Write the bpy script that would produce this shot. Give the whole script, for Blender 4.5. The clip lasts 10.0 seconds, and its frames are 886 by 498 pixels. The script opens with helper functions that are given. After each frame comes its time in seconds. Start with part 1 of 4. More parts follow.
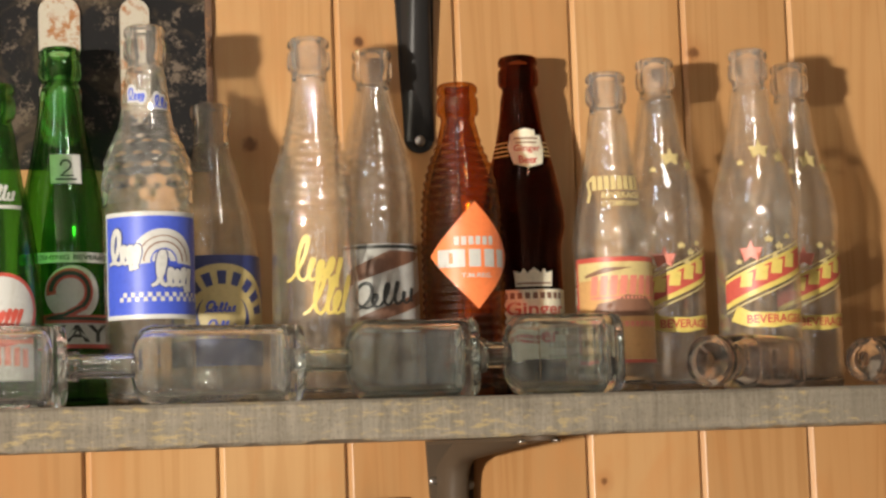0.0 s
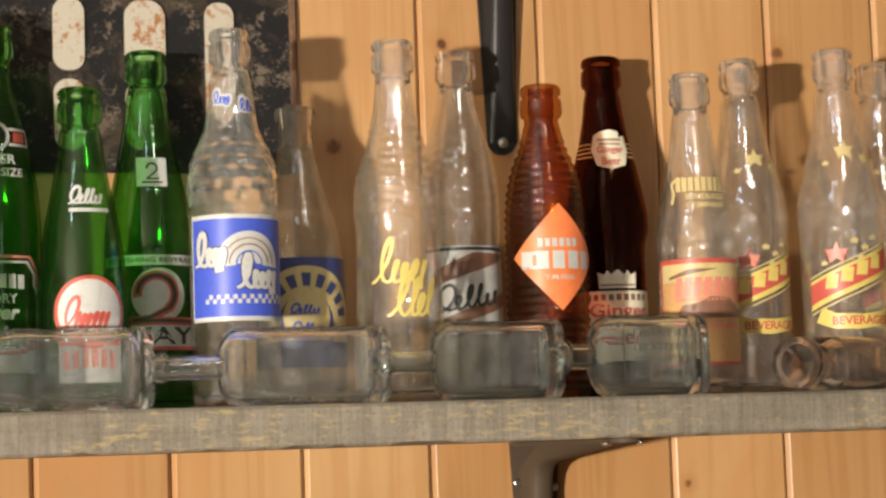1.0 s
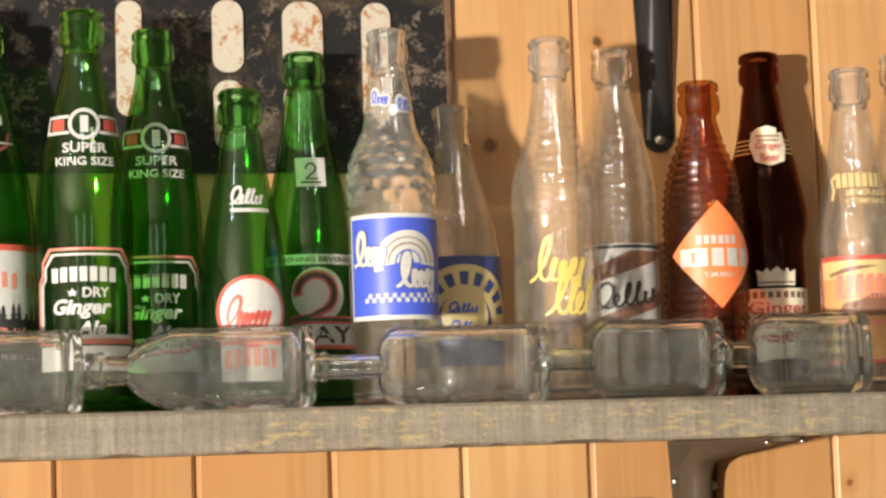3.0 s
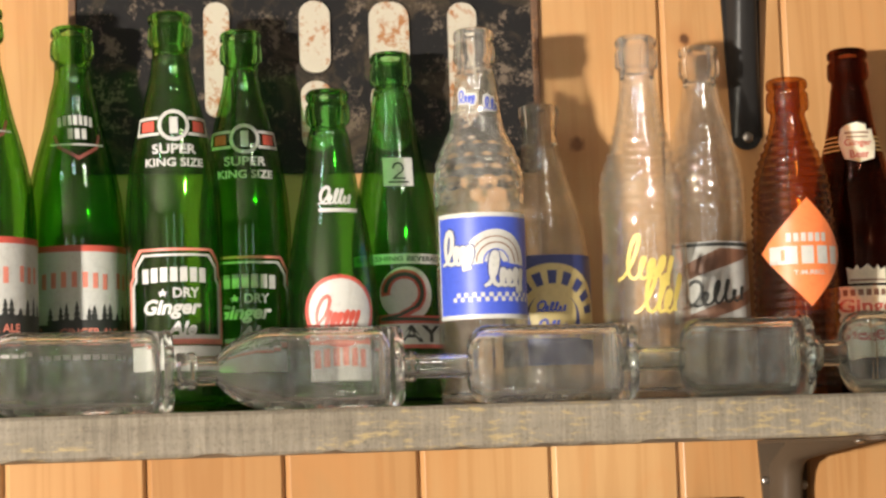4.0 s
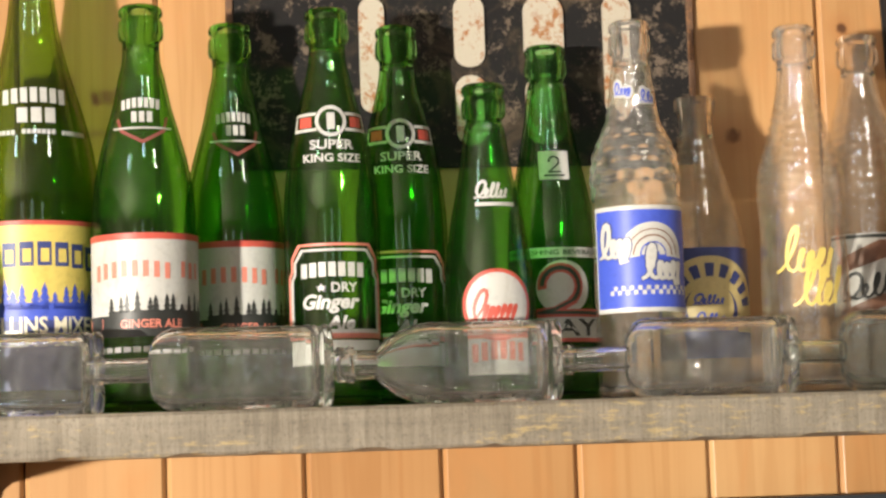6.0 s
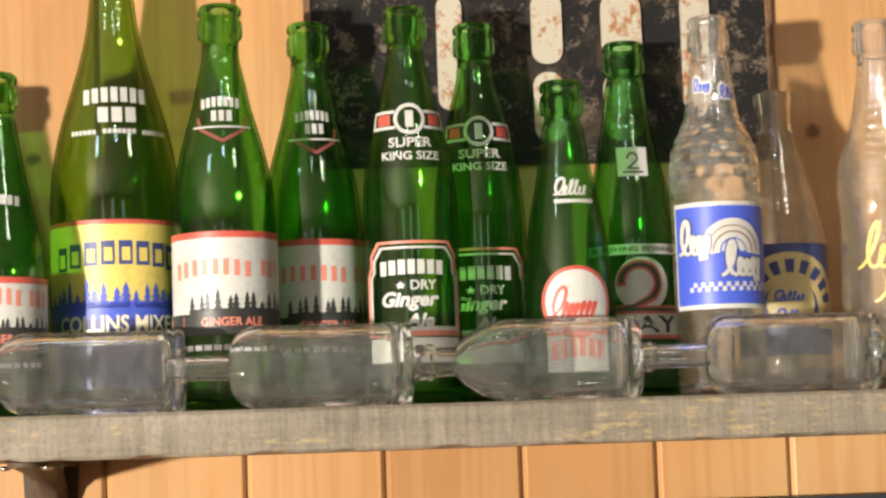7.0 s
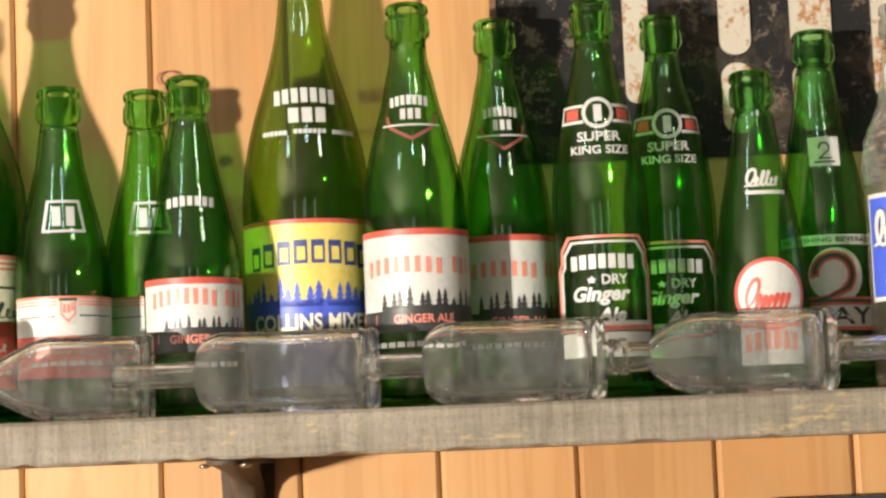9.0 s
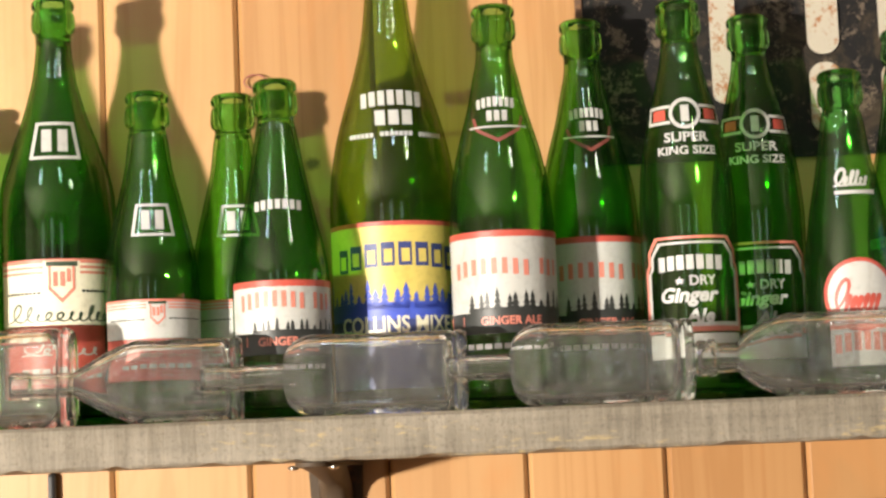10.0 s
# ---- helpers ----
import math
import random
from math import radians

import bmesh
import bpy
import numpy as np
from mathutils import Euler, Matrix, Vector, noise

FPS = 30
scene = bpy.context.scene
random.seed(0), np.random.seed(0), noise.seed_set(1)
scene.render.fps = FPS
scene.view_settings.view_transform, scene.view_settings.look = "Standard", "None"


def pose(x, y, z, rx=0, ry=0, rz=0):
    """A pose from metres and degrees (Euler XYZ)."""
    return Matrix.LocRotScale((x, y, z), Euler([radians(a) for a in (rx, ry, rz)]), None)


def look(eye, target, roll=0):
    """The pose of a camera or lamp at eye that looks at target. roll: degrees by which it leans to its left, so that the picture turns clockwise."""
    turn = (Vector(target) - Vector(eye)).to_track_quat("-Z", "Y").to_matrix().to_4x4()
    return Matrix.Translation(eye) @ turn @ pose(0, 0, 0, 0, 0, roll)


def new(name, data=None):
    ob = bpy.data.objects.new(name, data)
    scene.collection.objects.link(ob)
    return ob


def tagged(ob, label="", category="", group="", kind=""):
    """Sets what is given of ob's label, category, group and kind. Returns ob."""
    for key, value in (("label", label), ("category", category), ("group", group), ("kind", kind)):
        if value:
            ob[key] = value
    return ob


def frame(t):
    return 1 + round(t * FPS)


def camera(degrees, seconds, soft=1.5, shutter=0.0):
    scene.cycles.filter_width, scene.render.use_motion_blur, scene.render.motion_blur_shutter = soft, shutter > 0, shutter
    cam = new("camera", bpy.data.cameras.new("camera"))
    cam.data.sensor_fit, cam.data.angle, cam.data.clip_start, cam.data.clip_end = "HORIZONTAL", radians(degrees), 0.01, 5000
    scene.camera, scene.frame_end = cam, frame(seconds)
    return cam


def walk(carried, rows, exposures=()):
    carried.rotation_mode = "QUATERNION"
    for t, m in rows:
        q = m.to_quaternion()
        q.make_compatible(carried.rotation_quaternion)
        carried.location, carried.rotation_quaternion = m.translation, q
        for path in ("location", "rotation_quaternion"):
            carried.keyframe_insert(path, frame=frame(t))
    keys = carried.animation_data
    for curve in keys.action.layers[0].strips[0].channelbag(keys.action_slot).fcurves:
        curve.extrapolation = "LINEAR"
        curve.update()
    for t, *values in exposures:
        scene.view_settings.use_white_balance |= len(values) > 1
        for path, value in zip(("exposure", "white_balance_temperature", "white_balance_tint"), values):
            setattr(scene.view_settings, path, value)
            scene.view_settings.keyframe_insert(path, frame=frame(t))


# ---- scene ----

# ---- camera ----
cam = camera(24.07, 10.0, soft=2.6)
EYE = 1.55
# seconds, x, y, yaw (left +), pitch (up +), roll (lean to the left +)
ROWS = [
    (0.0, 0.0209, -0.0058, -20.37, 5.41, -2.07),
    (0.5, 0.0172, -0.0052, -19.38, 5.49, -2.01),
    (1.0, 0.0153, -0.0047, -18.28, 5.54, -1.98),
    (1.5, 0.0138, -0.0041, -17.20, 5.59, -1.91),
    (2.0, 0.0114, -0.0037, -16.35, 5.61, -1.84),
    (3.5, 0.0058, -0.0024, -13.07, 5.67, -1.95),
    (4.0, 0.0038, -0.0020, -11.96, 5.70, -1.96),
    (4.5, 0.0025, -0.0017, -10.85, 5.72, -1.95),
    (5.0, 0.0000, -0.0014, -9.82, 5.75, -1.95),
    (5.5, -0.0021, -0.0011, -8.91, 5.71, -1.96),
    (7.0, -0.0083, -0.0005, -5.95, 5.67, -1.96),
    (7.5, -0.0100, -0.0003, -4.88, 5.70, -2.12),
    (8.0, -0.0120, -0.0002, -3.58, 5.69, -2.21),
    (8.5, -0.0131, -0.0001, -2.35, 5.66, -2.35),
    (9.0, -0.0156, 0.0, -0.99, 5.74, -2.38),
    (9.5, -0.0174, 0.0, 0.28, 5.84, -2.38),
    (10.0, -0.0181, 0.0, 1.31, 5.89, -2.40),
]


def aimed(x, y, yaw, pitch, roll):
    a, p = radians(yaw), radians(pitch)
    eye = Vector((x, y, EYE))
    return look(eye, eye + Vector((-math.sin(a) * math.cos(p), math.cos(a) * math.cos(p), math.sin(p))), roll)


walk(cam, [(t, aimed(*row)) for t, *row in ROWS], [(0.0, 0.0), (1.0, 0.03), (2.0, 0.15), (3.5, 0.36), (4.0, 0.28), (5.5, 0.26), (7.0, 0.24), (10.0, 0.22)])
scene.cycles.max_bounces = 24
scene.cycles.transmission_bounces = 24
scene.cycles.transparent_max_bounces = 32

# ---- world and lights ----
WALL_Y = 1.45
world = bpy.data.worlds.new("world")
scene.world = world
world.use_nodes = True
sky = world.node_tree.nodes.new("ShaderNodeTexSky")
sky.sky_type, sky.sun_disc, sky.sun_elevation, sky.sun_rotation = "NISHITA", False, radians(25), radians(200)
world.node_tree.nodes["Background"].inputs[1].default_value = 0.1
world.node_tree.links.new(sky.outputs[0], world.node_tree.nodes["Background"].inputs[0])


def lamp(name, kind, place, power, colour, size, target=None, size_y=None):
    data = bpy.data.lights.new(name, kind)
    data.energy, data.color = power, colour
    ob = new(name, data)
    if kind == "AREA":
        data.shape, data.size, data.size_y = "RECTANGLE", size, size_y or size
        ob.matrix_world = look(place, target)
    else:
        data.shadow_soft_size = size
        ob.location = place
    return ob


lamp("room_lamp", "POINT", (-2.05, -1.38, 1.36), 900, (1.0, 0.92, 0.80), 0.065)
lamp("ceiling_light_a", "AREA", (0.62, 0.38, 2.45), 1.2, (1.0, 0.94, 0.84), 0.08, (0.3, 1.4, 1.7), 0.20)
# unseen panels added before the blank south wall, for bluish reflections in the glass
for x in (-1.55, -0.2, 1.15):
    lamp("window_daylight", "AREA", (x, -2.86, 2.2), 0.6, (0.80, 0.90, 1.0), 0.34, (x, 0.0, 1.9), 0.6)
lamp("ceiling_light_b", "AREA", (-0.80, 0.25, 2.50), 0.7, (0.62, 0.78, 1.0), 0.08, (0.0, 1.4, 1.7), 0.18)
lamp("ceiling_light_c", "AREA", (0.04, 0.42, 2.40), 0.4, (0.62, 0.78, 1.0), 0.05, (0.0, 1.4, 1.7), 0.14)


# ---- materials ----
def material(name, colour=(0.5, 0.5, 0.5), rough=0.5, metal=0.0):
    m = bpy.data.materials.new(name)
    m.use_nodes = True
    b = m.node_tree.nodes["Principled BSDF"]
    b.inputs["Base Color"].default_value = (*colour, 1)
    b.inputs["Roughness"].default_value = rough
    b.inputs["Metallic"].default_value = metal
    return m, m.node_tree, b


def node(tree, kind, values=(), operation=""):
    n = tree.nodes.new(kind)
    if operation:
        n.operation = operation
    for key, value in values:
        n.inputs[key].default_value = value
    return n


def noise_tex(tree, vector, scale, detail=4, rough=0.55, distort=0.0):
    n = node(tree, "ShaderNodeTexNoise", (("Scale", scale), ("Detail", detail), ("Roughness", rough), ("Distortion", distort)))
    if vector:
        tree.links.new(vector, n.inputs["Vector"])
    return n.outputs["Fac"]


def ramp(tree, fac, stops):
    n = node(tree, "ShaderNodeValToRGB")
    while len(n.color_ramp.elements) < len(stops):
        n.color_ramp.elements.new(0.5)
    for e, (p, c) in zip(n.color_ramp.elements, stops):
        e.position, e.color = p, (*c, 1) if len(c) == 3 else c
    tree.links.new(fac, n.inputs[0])
    return n.outputs[0]


def mixed(tree, fac, a, b, blend="MIX"):
    n = node(tree, "ShaderNodeMix")
    n.data_type, n.blend_type = "RGBA", blend
    for socket, value in ((n.inputs[0], fac), (n.inputs[6], a), (n.inputs[7], b)):
        if isinstance(value, (int, float)):
            socket.default_value = value
        elif isinstance(value, tuple):
            socket.default_value = (*value, 1)
        else:
            tree.links.new(value, socket)
    return n.outputs[2]


def maths(tree, op, a, b=0.0, clamp=False):
    n = node(tree, "ShaderNodeMath", operation=op)
    n.use_clamp = clamp
    for socket, value in zip(n.inputs, (a, b)):
        if isinstance(value, (int, float)):
            socket.default_value = value
        else:
            tree.links.new(value, socket)
    return n.outputs[0]


def bump(tree, b, height, strength=0.2, distance=0.001):
    n = node(tree, "ShaderNodeBump", (("Strength", strength), ("Distance", distance)))
    tree.links.new(height, n.inputs["Height"])
    tree.links.new(n.outputs[0], b.inputs["Normal"])


def stretched(tree, scale, shift=None):
    """World position scaled along the axes, with a shift of its own for each object."""
    g = node(tree, "ShaderNodeNewGeometry")
    m = node(tree, "ShaderNodeMapping", (("Scale", scale),))
    tree.links.new(g.outputs["Position"], m.inputs["Vector"])
    if not shift:
        return m.outputs[0]
    info = node(tree, "ShaderNodeObjectInfo")
    c = node(tree, "ShaderNodeCombineXYZ")
    tree.links.new(maths(tree, "MULTIPLY", info.outputs["Random"], 37.0), c.inputs[0])
    tree.links.new(maths(tree, "MULTIPLY", info.outputs["Random"], 91.0), c.inputs[2])
    v = node(tree, "ShaderNodeVectorMath", operation="ADD")
    tree.links.new(m.outputs[0], v.inputs[0])
    tree.links.new(c.outputs[0], v.inputs[1])
    return v.outputs[0]


KNOTS = [(0.414, 1.774, 0.007), (-0.141, 1.764, 0.006), (0.779, 1.853, 0.006), (0.500, 1.853, 0.005), (0.70, 1.35, 0.010),
         (-0.42, 1.70, 0.009), (0.686, 1.519, 0.0035)]


def pine_material():
    m, tree, b = material("varnished_pine", rough=0.38)
    rings = noise_tex(tree, stretched(tree, (26, 26, 1.1), True), 1.0, 3, 0.5, 1.6)
    fine = noise_tex(tree, stretched(tree, (420, 420, 7), True), 1.0, 3)
    blotch = noise_tex(tree, stretched(tree, (7, 7, 3.2), True), 1.0, 2)
    wave = node(tree, "ShaderNodeMath", operation="SINE")
    tree.links.new(maths(tree, "MULTIPLY", rings, 24.0), wave.inputs[0])
    band = maths(tree, "MULTIPLY_ADD", wave.outputs[0], 0.5)
    band.node.inputs[2].default_value = 0.5
    col = ramp(tree, band, [(0.0, (0.535, 0.310, 0.137)), (0.7, (0.50, 0.280, 0.119)), (1.0, (0.43, 0.222, 0.085))])
    col = mixed(tree, 0.48, col, ramp(tree, blotch, [(0.30, (0.40, 0.208, 0.080)), (0.72, (0.60, 0.382, 0.185))]))
    col = mixed(tree, maths(tree, "MULTIPLY", fine, 0.2), col, (0.38, 0.18, 0.065))
    info = node(tree, "ShaderNodeObjectInfo")
    col = mixed(tree, 0.8, col, ramp(tree, info.outputs["Random"], [(0.0, (0.74, 0.66, 0.58)), (0.35, (0.95, 0.90, 0.84)), (0.7, (1.0, 1.0, 0.98)), (1.0, (0.98, 0.84, 0.70))]), "MULTIPLY")
    # knots, each a dark core in a reddish halo
    wobble = noise_tex(tree, stretched(tree, (160, 160, 130)), 1.0, 2)
    g = node(tree, "ShaderNodeNewGeometry")
    flat = node(tree, "ShaderNodeVectorMath", (("Vector", (0, 0, 0)),), operation="MULTIPLY")
    tree.links.new(g.outputs["Position"], flat.inputs[0])
    flat.inputs[1].default_value = (1, 0, 1)
    for x, z, r in KNOTS:
        d = node(tree, "ShaderNodeVectorMath", operation="DISTANCE")
        tree.links.new(flat.outputs[0], d.inputs[0])
        d.inputs[1].default_value = (x, 0, z)
        q = maths(tree, "DIVIDE", d.outputs["Value"], r)
        q = maths(tree, "ADD", q, maths(tree, "MULTIPLY", wobble, 0.9))
        halo = ramp(tree, maths(tree, "MULTIPLY", q, 0.25), [(0.25, (1, 1, 1)), (0.85, (0, 0, 0))])
        core = ramp(tree, maths(tree, "MULTIPLY", q, 0.5), [(0.45, (1, 1, 1)), (0.75, (0, 0, 0))])
        col = mixed(tree, maths(tree, "MULTIPLY", halo, 0.45), col, (0.34, 0.13, 0.04))
        col = mixed(tree, maths(tree, "MULTIPLY", core, 0.9), col, (0.07, 0.025, 0.012))
    figure = ramp(tree, noise_tex(tree, stretched(tree, (13, 13, 5.5), True), 1.0, 4, 0.6, 2.2), [(0.50, (0, 0, 0)), (0.70, (1, 1, 1))])
    col = mixed(tree, maths(tree, "MULTIPLY", figure, 0.35), col, (0.50, 0.22, 0.075))
    tree.links.new(col, b.inputs["Base Color"])
    bump(tree, b, fine, 0.12, 0.0006)
    return m


def shelf_material():
    m, tree, b = material("weathered_shelf_wood", rough=0.72)
    grain = noise_tex(tree, stretched(tree, (9, 60, 190)), 1.0, 5, 0.65, 0.6)
    saw = noise_tex(tree, stretched(tree, (330, 40, 22)), 1.0, 5, 0.7, 0.5)
    speck = noise_tex(tree, stretched(tree, (420, 420, 420)), 1.0, 3, 0.7)
    large = noise_tex(tree, stretched(tree, (9, 9, 22)), 1.0, 3)
    patch = noise_tex(tree, stretched(tree, (75, 75, 300)), 1.0, 4, 0.62, 0.25)
    zone = noise_tex(tree, stretched(tree, (14, 14, 30)), 1.0, 2)
    col = ramp(tree, grain, [(0.28, (0.095, 0.078, 0.057)), (0.55, (0.185, 0.156, 0.115)), (0.8, (0.26, 0.22, 0.17))])
    col = mixed(tree, 0.5, col, ramp(tree, saw, [(0.32, (0.075, 0.062, 0.045)), (0.68, (0.33, 0.285, 0.22))]))
    col = mixed(tree, 0.35, col, ramp(tree, large, [(0.3, (0.115, 0.095, 0.067)), (0.7, (0.31, 0.275, 0.22))]))
    col = mixed(tree, maths(tree, "MULTIPLY", ramp(tree, speck, [(0.52, (0, 0, 0)), (0.72, (1, 1, 1))]), 0.55), col, (0.07, 0.055, 0.038))
    fleck = ramp(tree, maths(tree, "MULTIPLY", patch, maths(tree, "ADD", zone, 0.52)), [(0.60, (0, 0, 0)), (0.72, (1, 1, 1))])
    col = mixed(tree, maths(tree, "MULTIPLY", fleck, 0.6), col, (0.40, 0.30, 0.13))
    tree.links.new(col, b.inputs["Base Color"])
    bump(tree, b, mixed(tree, 0.5, grain, saw), 0.5, 0.0012)
    return m


def glass_material(name, tint, haze_glow=0.0, bumps=0.12, thick=1.0, ior=1.5, film=(0.62, 0.58, 0.5), rim=(0.7, 0.7, 0.68), shine=0.055):
    """Bottle glass. thick: the share of its body that bends the light; the rest is thin wall that lets it straight through."""
    m = bpy.data.materials.new(name)
    m.use_nodes = True
    tree = m.node_tree
    tree.nodes.remove(tree.nodes["Principled BSDF"])
    uneven = mixed(tree, 0.3, noise_tex(tree, stretched(tree, (60, 60, 40)), 1.0, 2), noise_tex(tree, stretched(tree, (190, 190, 120)), 1.0, 2))
    bn = node(tree, "ShaderNodeBump", (("Strength", bumps), ("Distance", 0.0006 if bumps < 0.5 else 0.0016)))
    tree.links.new(uneven, bn.inputs["Height"])
    glass = node(tree, "ShaderNodeBsdfGlass", (("Color", (*tint, 1)), ("Roughness", 0.0), ("IOR", ior)))
    tree.links.new(bn.outputs[0], glass.inputs["Normal"])

    def blend(fac, one, two):
        n = node(tree, "ShaderNodeMixShader")
        if isinstance(fac, (int, float)):
            n.inputs[0].default_value = fac
        else:
            tree.links.new(fac, n.inputs[0])
        tree.links.new(one, n.inputs[1])
        tree.links.new(two, n.inputs[2])
        return n.outputs[0]

    last = glass.outputs[0]
    if thick < 1:
        clear = node(tree, "ShaderNodeBsdfTransparent", (("Color", (*tint, 1)),))
        gloss = node(tree, "ShaderNodeBsdfGlossy", (("Color", (1, 1, 1, 1)), ("Roughness", 0.03)))
        tree.links.new(bn.outputs[0], gloss.inputs["Normal"])
        # towards the rim a tinted gloss paints in the darker or paler edge-on wall
        deep = node(tree, "ShaderNodeBsdfGlossy", (("Color", (*rim, 1)), ("Roughness", 0.12)))
        edge = node(tree, "ShaderNodeLayerWeight", (("Blend", 0.5),))
        thin = blend(shine, clear.outputs[0], gloss.outputs[0])
        thin = blend(maths(tree, "MULTIPLY", maths(tree, "POWER", edge.outputs["Facing"], 3.0), 0.85), thin, deep.outputs[0])
        last = blend(thick, thin, last) if thick else thin
    # diffuse veil: haze of old glass, plus painted glow of light inside it
    if haze_glow:
        haze = node(tree, "ShaderNodeBsdfDiffuse", (("Color", (*film, 1)),))
        amount = ramp(tree, noise_tex(tree, stretched(tree, (120, 120, 70)), 1.0, 5, 0.65), [(0.36, (haze_glow * 0.12,) * 3), (0.82, (haze_glow,) * 3)])
        last = blend(amount, last, haze.outputs[0])
    tree.links.new(last, tree.nodes["Material Output"].inputs[0])
    return m


def ink_material(name, colour, rough=0.42, wear=0.2):
    m, tree, b = material(name, colour, rough)
    n = noise_tex(tree, stretched(tree, (240, 240, 240)), 1.0, 4, 0.65)
    n2 = noise_tex(tree, stretched(tree, (45, 45, 45)), 1.0, 3)
    dark = tuple(c * 0.62 for c in colour)
    col = mixed(tree, maths(tree, "MULTIPLY", ramp(tree, n, [(0.5, (0, 0, 0)), (0.8, (1, 1, 1))]), wear * 3), colour, dark)
    col = mixed(tree, maths(tree, "MULTIPLY", n2, wear), col, tuple(0.5 * c + 0.12 for c in colour))
    grime = ramp(tree, noise_tex(tree, stretched(tree, (38, 38, 26)), 1.0, 5, 0.7, 0.6), [(0.54, (0, 0, 0)), (0.76, (1, 1, 1))])
    col = mixed(tree, maths(tree, "MULTIPLY", grime, 0.45), col, tuple(0.55 * c * k for c, k in zip(colour, (1.0, 0.85, 0.68))))
    tree.links.new(col, b.inputs["Base Color"])
    return m


def painted_metal(name, colour, rust=0.0, rough=0.45, metal=0.0, chips=(0.16, 0.07, 0.03), scale=70):
    m, tree, b = material(name, colour, rough, metal)
    b.inputs["Specular IOR Level"].default_value = 0.3
    n = noise_tex(tree, stretched(tree, (scale,) * 3), 1.0, 6, 0.68, 0.3)
    n2 = noise_tex(tree, stretched(tree, (scale * 5,) * 3), 1.0, 4, 0.7)
    edge = 0.66 - 0.3 * rust
    fac = ramp(tree, mixed(tree, 0.35, n, n2), [(edge, (0, 0, 0)), (edge + 0.07, (1, 1, 1))])
    col = mixed(tree, maths(tree, "MULTIPLY", n2, 0.35), colour, tuple(0.6 * c + 0.02 for c in colour))
    col = mixed(tree, fac, col, chips)
    tree.links.new(col, b.inputs["Base Color"])
    bump(tree, b, n2, 0.25, 0.0005)
    return m


PINE = pine_material()
SHELF = shelf_material()
GREEN = glass_material("green_glass", (0.54, 0.82, 0.42), 0.012, 0.4, 0.0, film=(0.35, 0.45, 0.25), rim=(0.05, 0.17, 0.04))
OLIVE = glass_material("olive_green_glass", (0.64, 0.79, 0.40), 0.012, 0.4, 0.0, film=(0.4, 0.45, 0.2), rim=(0.13, 0.19, 0.04))
DEEP = glass_material("deep_green_glass", (0.51, 0.80, 0.46), 0.012, 0.4, 0.0, film=(0.35, 0.45, 0.25), rim=(0.04, 0.15, 0.05))
DARK_GREEN = glass_material("dark_green_glass", (0.42, 0.69, 0.33), 0.012, 0.4, 0.0, film=(0.3, 0.42, 0.2), rim=(0.03, 0.13, 0.03))
AMBER = glass_material("amber_glass", (0.71, 0.445, 0.16), 0.0, 0.3, 0.0, rim=(0.20, 0.075, 0.02), shine=0.07)
BROWN = glass_material("dark_brown_glass", (0.45, 0.25, 0.18), 0.0, 0.2)
CLEAR = glass_material("clear_glass", (0.975, 0.975, 0.965), 0.07, 0.9, 0.0, film=(0.75, 0.72, 0.66), rim=(0.95, 0.95, 0.93), shine=0.13)
HAZY = glass_material("hazy_clear_glass", (0.97, 0.955, 0.92), 0.20, 0.7, 0.0, film=(0.7, 0.62, 0.5), rim=(0.8, 0.78, 0.74))
FLASK = glass_material("flask_glass", (0.99, 0.993, 0.985), 0.08, 0.3, film=(0.75, 0.73, 0.7))
AQUA = glass_material("aqua_flask_glass", (0.95, 0.98, 0.98), 0.05, 0.3)
PURPLE = glass_material("faint_purple_flask_glass", (0.96, 0.94, 0.94), 0.05, 0.1)
THIN = {FLASK.name: glass_material("thin_flask_glass", (0.975, 0.98, 0.97), 0.06, 0.8, 0.0, film=(0.75, 0.73, 0.7)), AQUA.name: glass_material("thin_aqua_glass", (0.93, 0.96, 0.96), 0.06, 0.8, 0.0, film=(0.75, 0.75, 0.72)),
        PURPLE.name: glass_material("thin_purple_glass", (0.95, 0.93, 0.93), 0.08, 0.8, 0.0)}
# the clear one's stronger veil paints pale light into bubbles and lips
THICK = {m.name: glass_material("thick_" + m.name, tint, haze, 0.3, film=(0.8, 0.79, 0.76)) for m, tint, haze in ((GREEN, (0.60, 0.85, 0.52), 0.0), (OLIVE, (0.72, 0.84, 0.5), 0.0), (DEEP, (0.58, 0.84, 0.55), 0.0), (DARK_GREEN, (0.50, 0.78, 0.45), 0.0), (CLEAR, (0.985, 0.985, 0.98), 0.15), (HAZY, (0.97, 0.96, 0.94), 0.08))}
WHITE_INK = ink_material("white_ceramic_ink", (0.51, 0.505, 0.475))
CREAM_INK = ink_material("cream_ceramic_ink", (0.78, 0.72, 0.55))
RED_INK = ink_material("red_ceramic_ink", (0.50, 0.075, 0.05))
SOFTRED_INK = ink_material("worn_red_ceramic_ink", (0.66, 0.21, 0.15))
MAROON_INK = ink_material("maroon_ceramic_ink", (0.22, 0.05, 0.035))
YELLOW_INK = ink_material("yellow_ceramic_ink", (0.64, 0.50, 0.12))
PALE_YELLOW_INK = ink_material("pale_yellow_ceramic_ink", (0.58, 0.46, 0.20))
BLUE_INK = ink_material("blue_ceramic_ink", (0.045, 0.085, 0.52))
NAVY_INK = ink_material("navy_ceramic_ink", (0.03, 0.045, 0.18))
BLACK_INK = ink_material("black_ceramic_ink", (0.018, 0.02, 0.018))
DARKGREEN_INK = ink_material("dark_green_ceramic_ink", (0.018, 0.045, 0.022))
